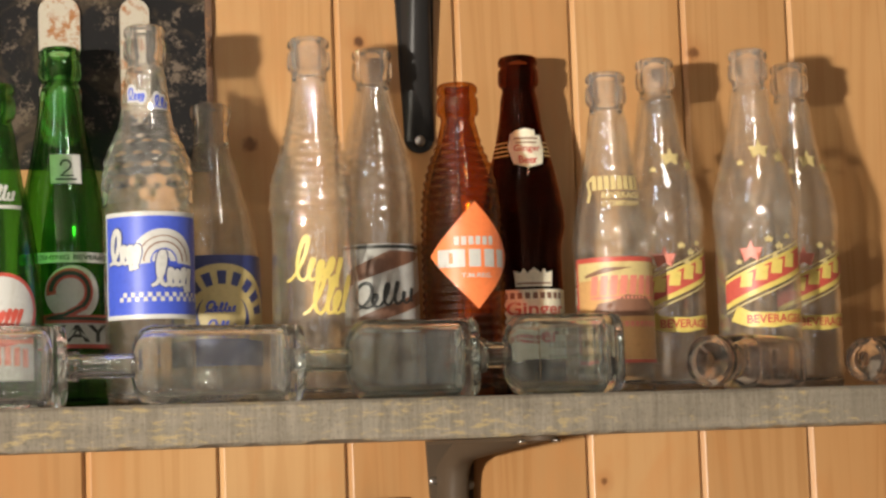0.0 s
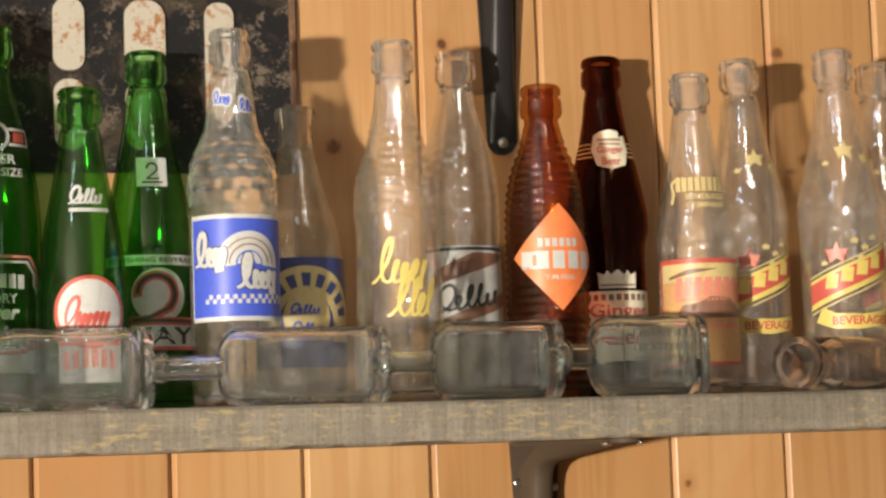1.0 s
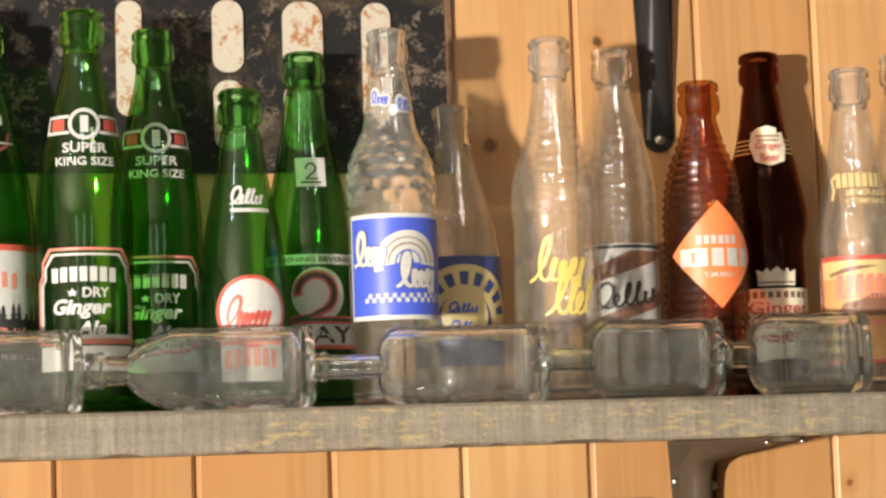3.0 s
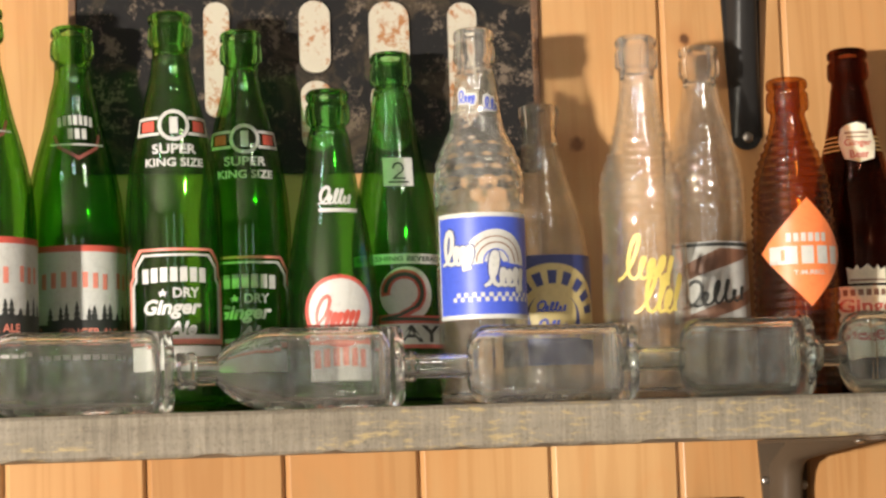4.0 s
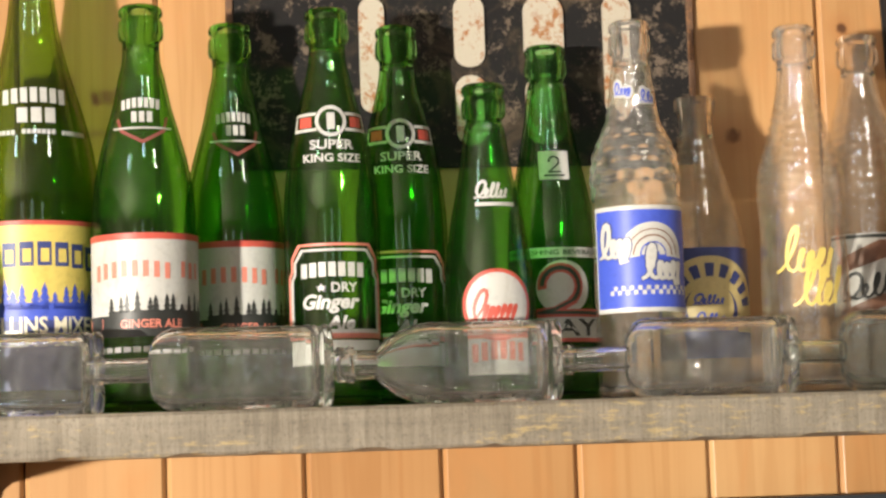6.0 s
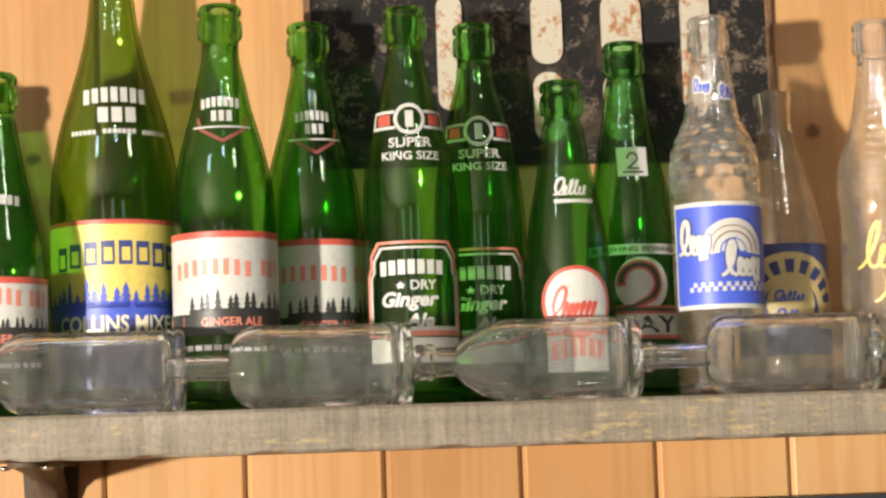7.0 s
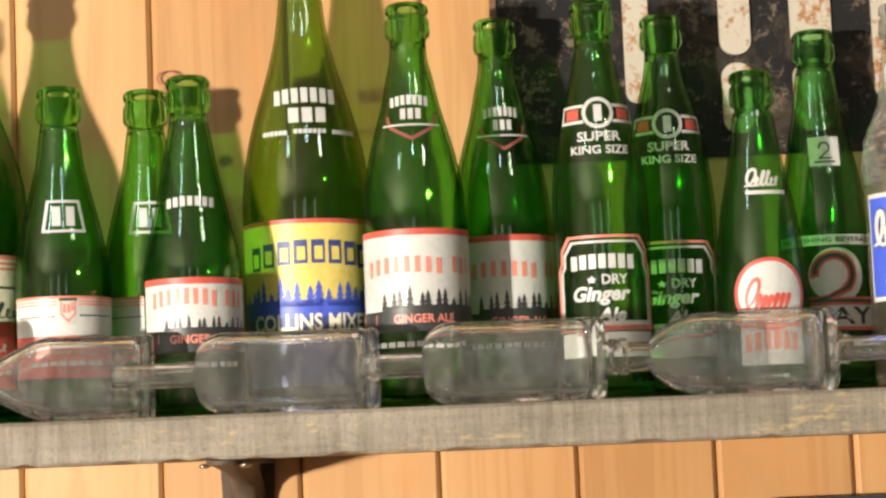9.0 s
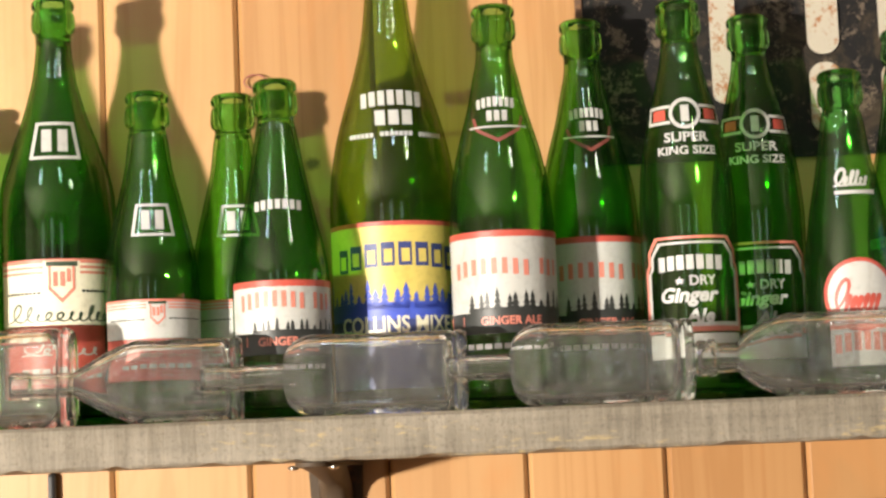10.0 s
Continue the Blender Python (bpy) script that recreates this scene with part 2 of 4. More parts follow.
ORANGE_INK = ink_material("orange_ceramic_ink", (0.82, 0.20, 0.055), wear=0.2)
BROWN_INK = ink_material("brown_ceramic_ink", (0.20, 0.09, 0.05))
TAN_INK = ink_material("tan_orange_ceramic_ink", (0.55, 0.30, 0.11))
GOLD_INK = ink_material("gold_ceramic_ink", (0.62, 0.45, 0.16))
BRACKET = painted_metal("dark_bronze_paint", (0.070, 0.046, 0.027), 0.15, 0.62, 0.0)
BLACK_STEEL = painted_metal("black_steel_paint", (0.02, 0.018, 0.017), 0.05, 0.38, 0.2)
SCREW = painted_metal("screw_steel", (0.55, 0.53, 0.5), 0.1, 0.3, 1.0)
PLATE = painted_metal("chipped_black_plate_paint", (0.012, 0.011, 0.011), 0.42, 0.5, 0.0, (0.13, 0.10, 0.075), 60)
_tree = PLATE.node_tree
_b = _tree.nodes["Principled BSDF"]
_stain = ramp(_tree, noise_tex(_tree, stretched(_tree, (22, 22, 22)), 1.0, 5, 0.7, 0.8), [(0.50, (0, 0, 0)), (0.66, (1, 1, 1))])
_b.inputs["Specular IOR Level"].default_value = 0.12
_tree.links.new(mixed(_tree, maths(_tree, "MULTIPLY", _stain, 0.7), _b.inputs["Base Color"].links[0].from_socket, (0.075, 0.055, 0.035)), _b.inputs["Base Color"])
PLATE_WHITE = painted_metal("rust_spotted_white_paint", (0.46, 0.41, 0.33), 0.50, 0.5, 0.0, (0.30, 0.13, 0.05), 55)
RUST = painted_metal("rusty_edge", (0.13, 0.07, 0.04), 0.5, 0.7, 0.0, (0.22, 0.11, 0.05), 90)
PLASTER = painted_metal("warm_plaster", (0.055, 0.044, 0.033), 0.0, 0.85)
CEILING = painted_metal("pale_ceiling_paint", (0.14, 0.126, 0.105), 0.0, 0.85)
FLOORING = painted_metal("brown_floor_boards", (0.09, 0.055, 0.034), 0.0, 0.55)
DARK_FRAME = painted_metal("dark_blue_grey_paint", (0.03, 0.036, 0.045), 0.05, 0.4)
WIRE = painted_metal("pinkish_wire", (0.30, 0.10, 0.08), 0.1, 0.5)


# ---- mesh helpers ----
def linked(name, bm, mat, parent=None, smooth=False):
    me = bpy.data.meshes.new(name)
    bm.normal_update()
    bm.to_mesh(me)
    bm.free()
    me.materials.append(mat)
    if smooth:
        me.shade_smooth()
    ob = new(name, me)
    ob.parent = parent
    return ob


def part(name, bm, mat, parent, label="", smooth=False):
    return tagged(linked(name, bm, mat, parent, smooth), label)


def box(bm, lo, hi, bevel=0.0):
    made = bmesh.ops.create_cube(bm, size=1.0)["verts"]
    for v in made:
        v.co = Vector([l + (c + 0.5) * (h - l) for c, l, h in zip(v.co, lo, hi)])
    if bevel:
        edges = list({e for v in made for e in v.link_edges})
        bmesh.ops.bevel(bm, geom=edges, offset=bevel, segments=2, profile=0.6, affect="EDGES")
    return bm


def boxed(lo, hi, bevel=0.0):
    return box(bmesh.new(), lo, hi, bevel)


def smooth_profile(points, step=2.0):
    """Points (height, radius) in mm, filled in by monotone curves."""
    z = np.array([p[0] for p in points], float)
    r = np.array([p[1] for p in points], float)
    d = np.diff(r) / np.diff(z)
    m = np.zeros(len(z))
    m[1:-1] = np.where(d[:-1] * d[1:] > 0, 2 * d[:-1] * d[1:] / np.where(d[:-1] + d[1:] == 0, 1, d[:-1] + d[1:]), 0)
    m[0], m[-1] = d[0], d[-1]
    grid = np.arange(z[0], z[-1], step)
    grid = grid[np.min(np.abs(grid[:, None] - np.asarray(z)[None, :]), axis=1) > 0.35 * step]
    zs = np.sort(np.concatenate([z, grid]))
    k = np.clip(np.searchsorted(z, zs, side="right") - 1, 0, len(z) - 2)
    h = z[k + 1] - z[k]
    s = (zs - z[k]) / h
    rs = (1 + 2 * s) * (1 - s) ** 2 * r[k] + s * (1 - s) ** 2 * h * m[k] + s * s * (3 - 2 * s) * r[k + 1] + s * s * (s - 1) * h * m[k + 1]
    return zs, rs


def lathe(rings, segments=56, relief=None):
    """A closed skin round the z axis: rings (height, radius) in mm, from the outer base over the mouth to the inner base."""
    bm = bmesh.new()
    rows = []
    for i, (z, r) in enumerate(rings):
        if r < 0.05:
            rows.append([bm.verts.new((0, 0, z / 1000))])
            continue
        row = []
        for k in range(segments):
            a = 2 * math.pi * k / segments
            q = r + (relief(a, z, i) if relief else 0)
            row.append(bm.verts.new((q * math.sin(a) / 1000, -q * math.cos(a) / 1000, z / 1000)))
        rows.append(row)
    for a, b in zip(rows, rows[1:]):
        for k in range(segments):
            j = (k + 1) % segments
            if len(a) == 1:
                bm.faces.new((a[0], b[j], b[k]))
            elif len(b) == 1:
                bm.faces.new((a[k], a[j], b[0]))
            else:
                bm.faces.new((a[k], a[j], b[j], b[k]))
    bmesh.ops.recalc_face_normals(bm, faces=bm.faces)
    return bm


# ---- flat shapes for printed labels, in mm: u across, v up from the bottle's base ----
def rect(u0, v0, u1, v1):
    return [[(u0, v0), (u1, v0), (u1, v1), (u0, v1)]]


def disc(u, v, r, a0=0, a1=360, n=40):
    return [[(u + r * math.cos(radians(a0 + (a1 - a0) * k / n)), v + r * math.sin(radians(a0 + (a1 - a0) * k / n))) for k in range(n)]]


def ring(u, v, r0, r1, a0=0, a1=360, n=36):
    out = []
    for k in range(n):
        c = [(math.cos(radians(a0 + (a1 - a0) * j / n)), math.sin(radians(a0 + (a1 - a0) * j / n))) for j in (k, k + 1)]
        out.append([(u + r0 * c[0][0], v + r0 * c[0][1]), (u + r1 * c[0][0], v + r1 * c[0][1]), (u + r1 * c[1][0], v + r1 * c[1][1]), (u + r0 * c[1][0], v + r0 * c[1][1])])
    return out


def star(u, v, r, n=5, inner=0.42):
    return [[(u + (r if k % 2 == 0 else r * inner) * math.sin(math.pi * k / n), v + (r if k % 2 == 0 else r * inner) * math.cos(math.pi * k / n)) for k in range(2 * n)]]


def outline(points, width):
    """A band along a closed outline, inwards from it."""
    n = len(points)
    cu, cv = sum(p[0] for p in points) / n, sum(p[1] for p in points) / n
    size = max(math.hypot(p[0] - cu, p[1] - cv) for p in points)
    k = 1 - width / (size * 0.72)
    inner = [(cu + (p[0] - cu) * k, cv + (p[1] - cv) * k) for p in points]
    return [[points[i], points[(i + 1) % n], inner[(i + 1) % n], inner[i]] for i in range(n)]


def ribbon(path, width):
    out = []
    for i, (p, q) in enumerate(zip(path, path[1:])):
        d = Vector((q[0] - p[0], q[1] - p[1]))
        if d.length < 1e-6:
            continue
        w = width(i / len(path)) if callable(width) else width
        nrm = Vector((-d.y, d.x)).normalized() * w / 2
        ext = d.normalized() * w * 0.25
        out.append([(p[0] - nrm.x - ext.x, p[1] - nrm.y - ext.y), (q[0] - nrm.x + ext.x, q[1] - nrm.y + ext.y),
                    (q[0] + nrm.x + ext.x, q[1] + nrm.y + ext.y), (p[0] + nrm.x - ext.x, p[1] + nrm.y - ext.y)])
    return out


def scrawl(u0, u1, v, h, loops, width, lean=0.35, rise=0.0, seed=1):
    """A looping pen stroke that stands for a name in script."""
    rnd = random.Random(seed * 97 + loops)
    path = []
    step = (u1 - u0) / (loops + 0.6)
    x = u0
    for k in range(loops):
        wide = step * (1.5 if k == 0 else rnd.uniform(0.75, 1.0))
        high = h * (1.0 if k == 0 else rnd.choice((0.42, 0.48, 0.5, 0.85)))
        curl = wide * rnd.uniform(0.25, 0.5) * (1.0 if k else 1.5)
        low = -0.18 * h if rnd.random() < 0.18 else 0.0
        for j in range(14):
            s = j / 14
            y = low + (high - low) * (0.5 - 0.5 * math.cos(2 * math.pi * s))
            path.append((x + wide * s + curl * math.sin(2 * math.pi * s) + lean * y, v + y + rise * (x + wide * s - u0)))
        x += wide
    return ribbon(path, lambda s: width * (0.7 + 0.5 * abs(math.sin(math.pi * loops * s))))


def blocks(u0, u1, v, h, n, gap=0.22, arch=0.0, lean=0.0, slope=0.0):
    """A row of plain upright bars that stands for a name in capitals."""
    out = []
    w = (u1 - u0) / n
    for k in range(n):
        a, b = u0 + k * w, u0 + (k + 1 - gap) * w
        s = ((a + b) / 2 - u0) / (u1 - u0)
        base = v + arch * (1 - (2 * s - 1) ** 2) + slope * ((a + b) / 2 - u0)
        out.append([(a, base), (b, base), (b + lean * h, base + h), (a + lean * h, base + h)])
    return out


def trees(u0, u1, v, h, n, seed):
    rnd = random.Random(seed)
    out = [[(u0, v - 1), (u1, v - 1), (u1, v + h * 0.18), (u0, v + h * 0.18)]]
    for k in range(n):
        u = u0 + (u1 - u0) * (k + 0.2 + 0.6 * rnd.random()) / n
        t, w = h * rnd.uniform(0.45, 1.0), h * rnd.uniform(0.16, 0.24)
        for j in range(3):
            b = v + t * (0.1 + 0.27 * j)
            out.append([(u - w * (1 - 0.25 * j), b), (u + w * (1 - 0.25 * j), b), (u, b + t * 0.40)])
    return out


def words(text, u, v, h, width=None, lean=0.0, bold=0.022):
    """Letters of the built-in font, centred at u, standing on v, as flat triangles."""
    curve = bpy.data.curves.new("words", "FONT")
    curve.body, curve.align_x, curve.resolution_u, curve.shear, curve.offset = text, "CENTER", 3, lean, bold
    ob = new("words", curve)
    me = ob.evaluated_get(bpy.context.evaluated_depsgraph_get()).to_mesh()
    co = [(p.co.x, p.co.y) for p in me.vertices]
    tri = [[co[i] for i in f.vertices] for f in me.polygons]
    ob.to_mesh_clear()
    bpy.data.objects.remove(ob)
    bpy.data.curves.remove(curve)
    xs, ys = [c[0] for c in co], [c[1] for c in co]
    ky = h / (max(ys) - min(ys))
    kx = width / (max(xs) - min(xs)) if width else ky
    mid = (max(xs) + min(xs)) / 2
    return [[(u + (x - mid) * kx, v + (y - min(ys)) * ky) for x, y in f] for f in tri]


def split_off(ob, name, test, label=""):
    """Moves the faces that pass the test into a part of their own beside ob."""
    rest = bmesh.new()
    rest.from_mesh(ob.data)
    cut = rest.copy()
    bmesh.ops.delete(rest, geom=[f for f in rest.faces if test(f.calc_center_median())], context="FACES")
    bmesh.ops.delete(cut, geom=[f for f in cut.faces if not test(f.calc_center_median())], context="FACES")
    rest.to_mesh(ob.data)
    rest.free()
    me = bpy.data.meshes.new(name)
    cut.to_mesh(me)
    cut.free()
    for m in ob.data.materials:
        me.materials.append(m)
    piece = new(name, me)
    piece.parent = ob.parent
    return tagged(piece, label)


class Bottle:
    """A standing bottle: an Empty at its base with the glass and its printed parts."""

    def __init__(self, name, x, y, points, glass, label, category="bottle", group="", relief=None, wall=1.9, turn=0.0, scale=1.0, thick=(0, 0)):
        base_r = points[0][1]
        body = [(8.0, base_r - 0.2)] + [p for p in points if p[0] > 9]
        zs, rs = smooth_profile(body, 1.2 if relief else 2.0)
        self.zs, self.rs, self.turn, self.scale = zs, rs, turn, scale
        self.ob = tagged(new(name), label, category, group)
        self.ob.matrix_world = pose(x, y, SHELF_TOP) @ Matrix.Scale(scale, 4)
        outer = [(3.5, 0.0), (2.4, base_r * 0.55), (0.2, base_r - 6.5), (0.0, base_r - 5.0), (0.9, base_r - 2.0), (3.2, base_r - 0.7)] + list(zip(zs, rs))
        top = zs[-1]
        inner_r = [max(((r - wall) ** -6 + (9.4 + 0.4 * max(0.0, top - 24 - z)) ** -6) ** (-1 / 6), 7.2) for z, r in zip(zs, rs)]
        lip = [(top + 0.7, rs[-1] - 1.2), (top + 0.7, 9.6)]
        inner = list(zip(zs, inner_r))[::-1]
        inner = [q for q in inner if q[0] > 12] + [(9.5, base_r - wall - 2.5), (7.6, base_r * 0.5), (8.6, 0.0)]
        n_out = len(outer)
        r2 = (lambda a, z, i: relief(a, z) if i < n_out else 0.0) if relief else None
        part("glass", lathe(outer + lip + inner, 112 if relief else 64, r2), glass, self.ob, smooth=True)
        if glass.name in THICK:
            # the crown finish, the foot and the moulded relief are thick glass
            me = self.ob.children[0].data
            me.materials.append(THICK[glass.name])
            for f in me.polygons:
                z = f.center.z * 1000
                if z > top - 27.6 or z < 11 or thick[0] < z < thick[1]:
                    f.material_index = 1
        split_off(self.ob.children[0], "lip", lambda c: c.z > (top - 27.6) / 1000)

    def radius(self, z):
        return float(np.interp(z, self.zs, self.rs))

    def printed(self, name, mat, shapes, lift=0.35, label="", turn=0.0, cut=3.0):
        """Lays flat shapes round the glass."""
        if name in ("name_bars", "neck_name", "name_shade", "badge_square", "checker", "gold_line", "stripe", "panel", "neck_star", "small_star", "small_print", "lowest_print", "crest_small_print", "line") and len(shapes) > 1:
            single = {"checker": "check", "name_bars": "bar", "neck_name": "bar", "name_shade": "bar_shade", "small_print": "print_bar", "lowest_print": "print_bar", "crest_small_print": "print_bar"}.get(name, name + "_piece")
            return [self.printed(single, mat, [f], lift, label, turn, cut) for f in shapes]
        bm = bmesh.new()
        for f in shapes:
            vs = [bm.verts.new((p[0], 0, p[1])) for p in f]
            try:
                bm.faces.new(vs)
            except ValueError:
                pass
        bmesh.ops.triangulate(bm, faces=bm.faces)
        us = [v.co.x for v in bm.verts]
        vs = [v.co.z for v in bm.verts]
        if cut:
            for lo, hi, axis in ((min(us), max(us), 0), (min(vs), max(vs), 2)):
                k = lo + cut
                while k < hi - 0.3:
                    co, no = Vector((0, 0, 0)), Vector((0, 0, 0))
                    co[axis], no[axis] = k, 1
                    bmesh.ops.bisect_plane(bm, geom=bm.verts[:] + bm.edges[:] + bm.faces[:], plane_co=co, plane_no=no)
                    k += cut if axis == 0 else cut * 2
        t = radians(self.turn + turn)
        for v in bm.verts:
            # the labels sit a little lower than the shapes are drawn
            v.co.z -= (v.co.z + 31.5) * self.radius(v.co.z) / 1360
            r = self.radius(v.co.z)
            a = t + v.co.x / r
            r += lift
            v.co = Vector((r * math.sin(a), -r * math.cos(a), v.co.z)) / 1000
        bmesh.ops.recalc_face_normals(bm, faces=bm.faces)
        return part(name, bm, mat, self.ob, label, smooth=True)


# ---- the room ----
SHELF_TOP, SHELF_BOTTOM, SHELF_FRONT = 1.5815, 1.5545, 1.254
BACK_Y, LEFT_X, RIGHT_X, CEIL = -2.9, -3.2, 2.4, 2.7
tagged(linked("floor", boxed((LEFT_X - 0.1, BACK_Y - 0.1, -0.1), (RIGHT_X + 0.1, WALL_Y + 0.12, 0.0)), FLOORING), "brown wooden floor of the room", "floor", kind="structure")
tagged(linked("ceiling", boxed((LEFT_X - 0.1, BACK_Y - 0.1, CEIL), (RIGHT_X + 0.1, WALL_Y + 0.12, CEIL + 0.1)), CEILING), "plain pale plaster ceiling", "ceiling", kind="structure")
tagged(linked("wall_west", boxed((LEFT_X - 0.1, BACK_Y, 0.0), (LEFT_X, WALL_Y + 0.02, CEIL)), PLASTER), "plain warm plaster side wall", "wall", kind="structure")
tagged(linked("wall_east", boxed((RIGHT_X, BACK_Y, 0.0), (RIGHT_X + 0.1, WALL_Y + 0.02, CEIL)), PLASTER), "plain warm plaster side wall", "wall", kind="structure")
tagged(linked("wall_south", boxed((LEFT_X - 0.1, BACK_Y - 0.1, 0.0), (RIGHT_X + 0.1, BACK_Y, CEIL)), PLASTER), "plain warm plaster wall facing the shelf", "wall", kind="structure")
wall_north = tagged(linked("wall_north", boxed((LEFT_X - 0.1, WALL_Y + 0.021, 0.0), (RIGHT_X + 0.1, WALL_Y + 0.12, CEIL)), PINE), "wall clad in upright varnished knotty pine boards", "wall", kind="structure")

# ---- the shelf ----
def make_shelf():
    bm = bmesh.new()
    x0, x1, n = -1.35, 1.75, 310
    rnd = random.Random(4)
    prof = [(SHELF_FRONT + 0.0015, SHELF_BOTTOM), (SHELF_FRONT, SHELF_BOTTOM + 0.002), (SHELF_FRONT, SHELF_TOP - 0.0022),
            (SHELF_FRONT + 0.0022, SHELF_TOP), (WALL_Y - 0.0005, SHELF_TOP), (WALL_Y - 0.0005, SHELF_BOTTOM)]
    rows = []
    for k in range(n + 1):
        x = x0 + (x1 - x0) * k / n
        a, b, c = rnd.uniform(-1, 1) * 0.0005, rnd.uniform(-1, 1) * 0.0004, rnd.uniform(0, 1) ** 6 * 0.0018
        rows.append([bm.verts.new((x, y + (a if i in (1, 2) else c if i == 0 else 0), z + (b * 0.4 if i == 2 else c if i == 0 else 0))) for i, (y, z) in enumerate(prof)])
    for p, q in zip(rows, rows[1:]):
        for i in range(6):
            j = (i + 1) % 6
            bm.faces.new((p[i], q[i], q[j], p[j]))
    bm.faces.new(rows[0])
    bm.faces.new(rows[-1][::-1])
    bmesh.ops.recalc_face_normals(bm, faces=bm.faces)
    return tagged(linked("shelf", bm, SHELF), "rough sawn grey-brown weathered plank shelf on steel brackets", "shelf")


make_shelf()


def screw_head(parent, place, r=0.0042, facing="y", mat=None):
    bm = bmesh.new()
    made = bmesh.ops.create_uvsphere(bm, u_segments=16, v_segments=8, radius=r)["verts"]
    flat = {"y": (1, 0.45, 1), "z": (1, 1, 0.45)}[facing]
    for v in made:
        v.co = Vector([c * f for c, f in zip(v.co, flat)]) + Vector(place)
    return part("screw", bm, mat or SCREW, parent, "round steel screw head", True)


def tapered_strip(a, b, wa, wb, thick, axis):
    """A flat strip from a to b along one axis, its far end rounded; it lies against the wall (axis z) or under the shelf (axis y)."""
    bm = bmesh.new()
    n = 8
    left, right = [], []
    for k in range(n + 1):
        q = math.pi / 2 * k / n
        left.append((-wb * math.cos(q), b + (wb * math.sin(q)) * (1 if b > a else -1)))
    loop = [(wa, a), (-wa, a)] + left + [(-u, v) for u, v in left[::-1][1:]]
    place = (lambda u, v, d: (u, -0.0005 - d, v)) if axis == "z" else (lambda u, v, d: (u, v, -0.0005 - d))
    lo = [bm.verts.new(place(u, v, 0)) for u, v in loop]
    hi = [bm.verts.new(place(u, v, thick)) for u, v in loop]
    bm.faces.new(lo)
    bm.faces.new(hi[::-1])
    for k in range(len(loop)):
        j = (k + 1) % len(loop)
        bm.faces.new((lo[k], lo[j], hi[j], hi[k]))
    bmesh.ops.recalc_face_normals(bm, faces=bm.faces)
    return bm


def shelf_bracket(x, top, label, leg=0.17, arm=0.185, mat=BRACKET):
    """A pressed steel angle bracket: a wall leg and an arm with a hollow rib that sweeps round the corner."""
    ob = tagged(new("shelf_bracket"), label, "bracket")
    ob.location = (x, WALL_Y, top)
    part("wall_leg", tapered_strip(-0.0005, -leg + 0.008, 0.019, 0.011, 0.0026, "z"), mat, ob)
    part("arm", tapered_strip(-0.0035, -arm + 0.008, 0.019, 0.011, 0.0026, "y"), mat, ob)
    # the rib's edge in side view, from the tip of the arm round the corner to the end of the leg
    edge = [(-arm + 0.006, -0.0031), (-arm * 0.75, -0.0065), (-arm * 0.5, -0.0105), (-0.060, -0.0135), (-0.036, -0.0160), (-0.027, -0.0195),
            (-0.0225, -0.026), (-0.0205, -0.036), (-0.0180, -leg * 0.45), (-0.0115, -leg * 0.75), (-0.0032, -leg + 0.006)]
    bm = bmesh.new()
    rows = []
    for y, z in edge:
        t = 1.0 if y > -0.03 and z < -0.015 else 0.85
        base_y, base_z = (y, -0.0030) if z > -0.018 else (-0.0030, z)
        w = 0.0105 * t
        row = []
        for u, f in ((-1.15, 0.0), (-0.95, 0.45), (-0.75, 0.85), (-0.4, 1.0), (0.4, 1.0), (0.75, 0.85), (0.95, 0.45), (1.15, 0.0)):
            row.append(bm.verts.new((u * w, base_y + (y - base_y) * f, base_z + (z - base_z) * f)))
        rows.append(row)
    for a, b in zip(rows, rows[1:]):
        for k in range(7):
            bm.faces.new((a[k], a[k + 1], b[k + 1], b[k]))
    bmesh.ops.recalc_face_normals(bm, faces=bm.faces)
    part("rib", bm, mat, ob, smooth=True)
    screw_head(ob, (0.0145, -0.0034, -0.034), 0.0034)
    screw_head(ob, (-0.0145, -0.0034, -0.030), 0.0030)
    screw_head(ob, (0.0, -0.0050, -leg + 0.006), 0.0042)
    for u in (-0.0125, 0.0125):
        screw_head(ob, (u, -arm + 0.012, -0.0036), 0.0036, "z")
    return ob


shelf_bracket(0.5605, SHELF_BOTTOM, "dark bronze painted steel bracket under the shelf")
shelf_bracket(-0.1320, SHELF_BOTTOM, "dark bronze painted steel bracket under the shelf")
upper = shelf_bracket(0.5445, 1.982, "black painted steel bracket of a higher shelf", leg=0.21, mat=BLACK_STEEL)

# ---- the old enamelled plate on the wall ----
def rounded_bar(bm, x0, x1, z0, z1, y0, y1, r):
    """A plain bar with rounded ends."""
    loop = []
    for cx, cz, a0 in ((x1 - r, z1 - r, 0), (x0 + r, z1 - r, 90), (x0 + r, z0 + r, 180), (x1 - r, z0 + r, 270)):
        loop += [(cx + r * math.cos(radians(a0 + 15 * k)), cz + r * math.sin(radians(a0 + 15 * k))) for k in range(7)]
    a = [bm.verts.new((x, y0, z)) for x, z in loop]
    b = [bm.verts.new((x, y1, z)) for x, z in loop]
    bm.faces.new(a)
    bm.faces.new(b[::-1])
    for k in range(len(loop)):
        j = (k + 1) % len(loop)
        bm.faces.new((a[k], a[j], b[j], b[k]))
    bmesh.ops.recalc_face_normals(bm, faces=bm.faces)
    return bm


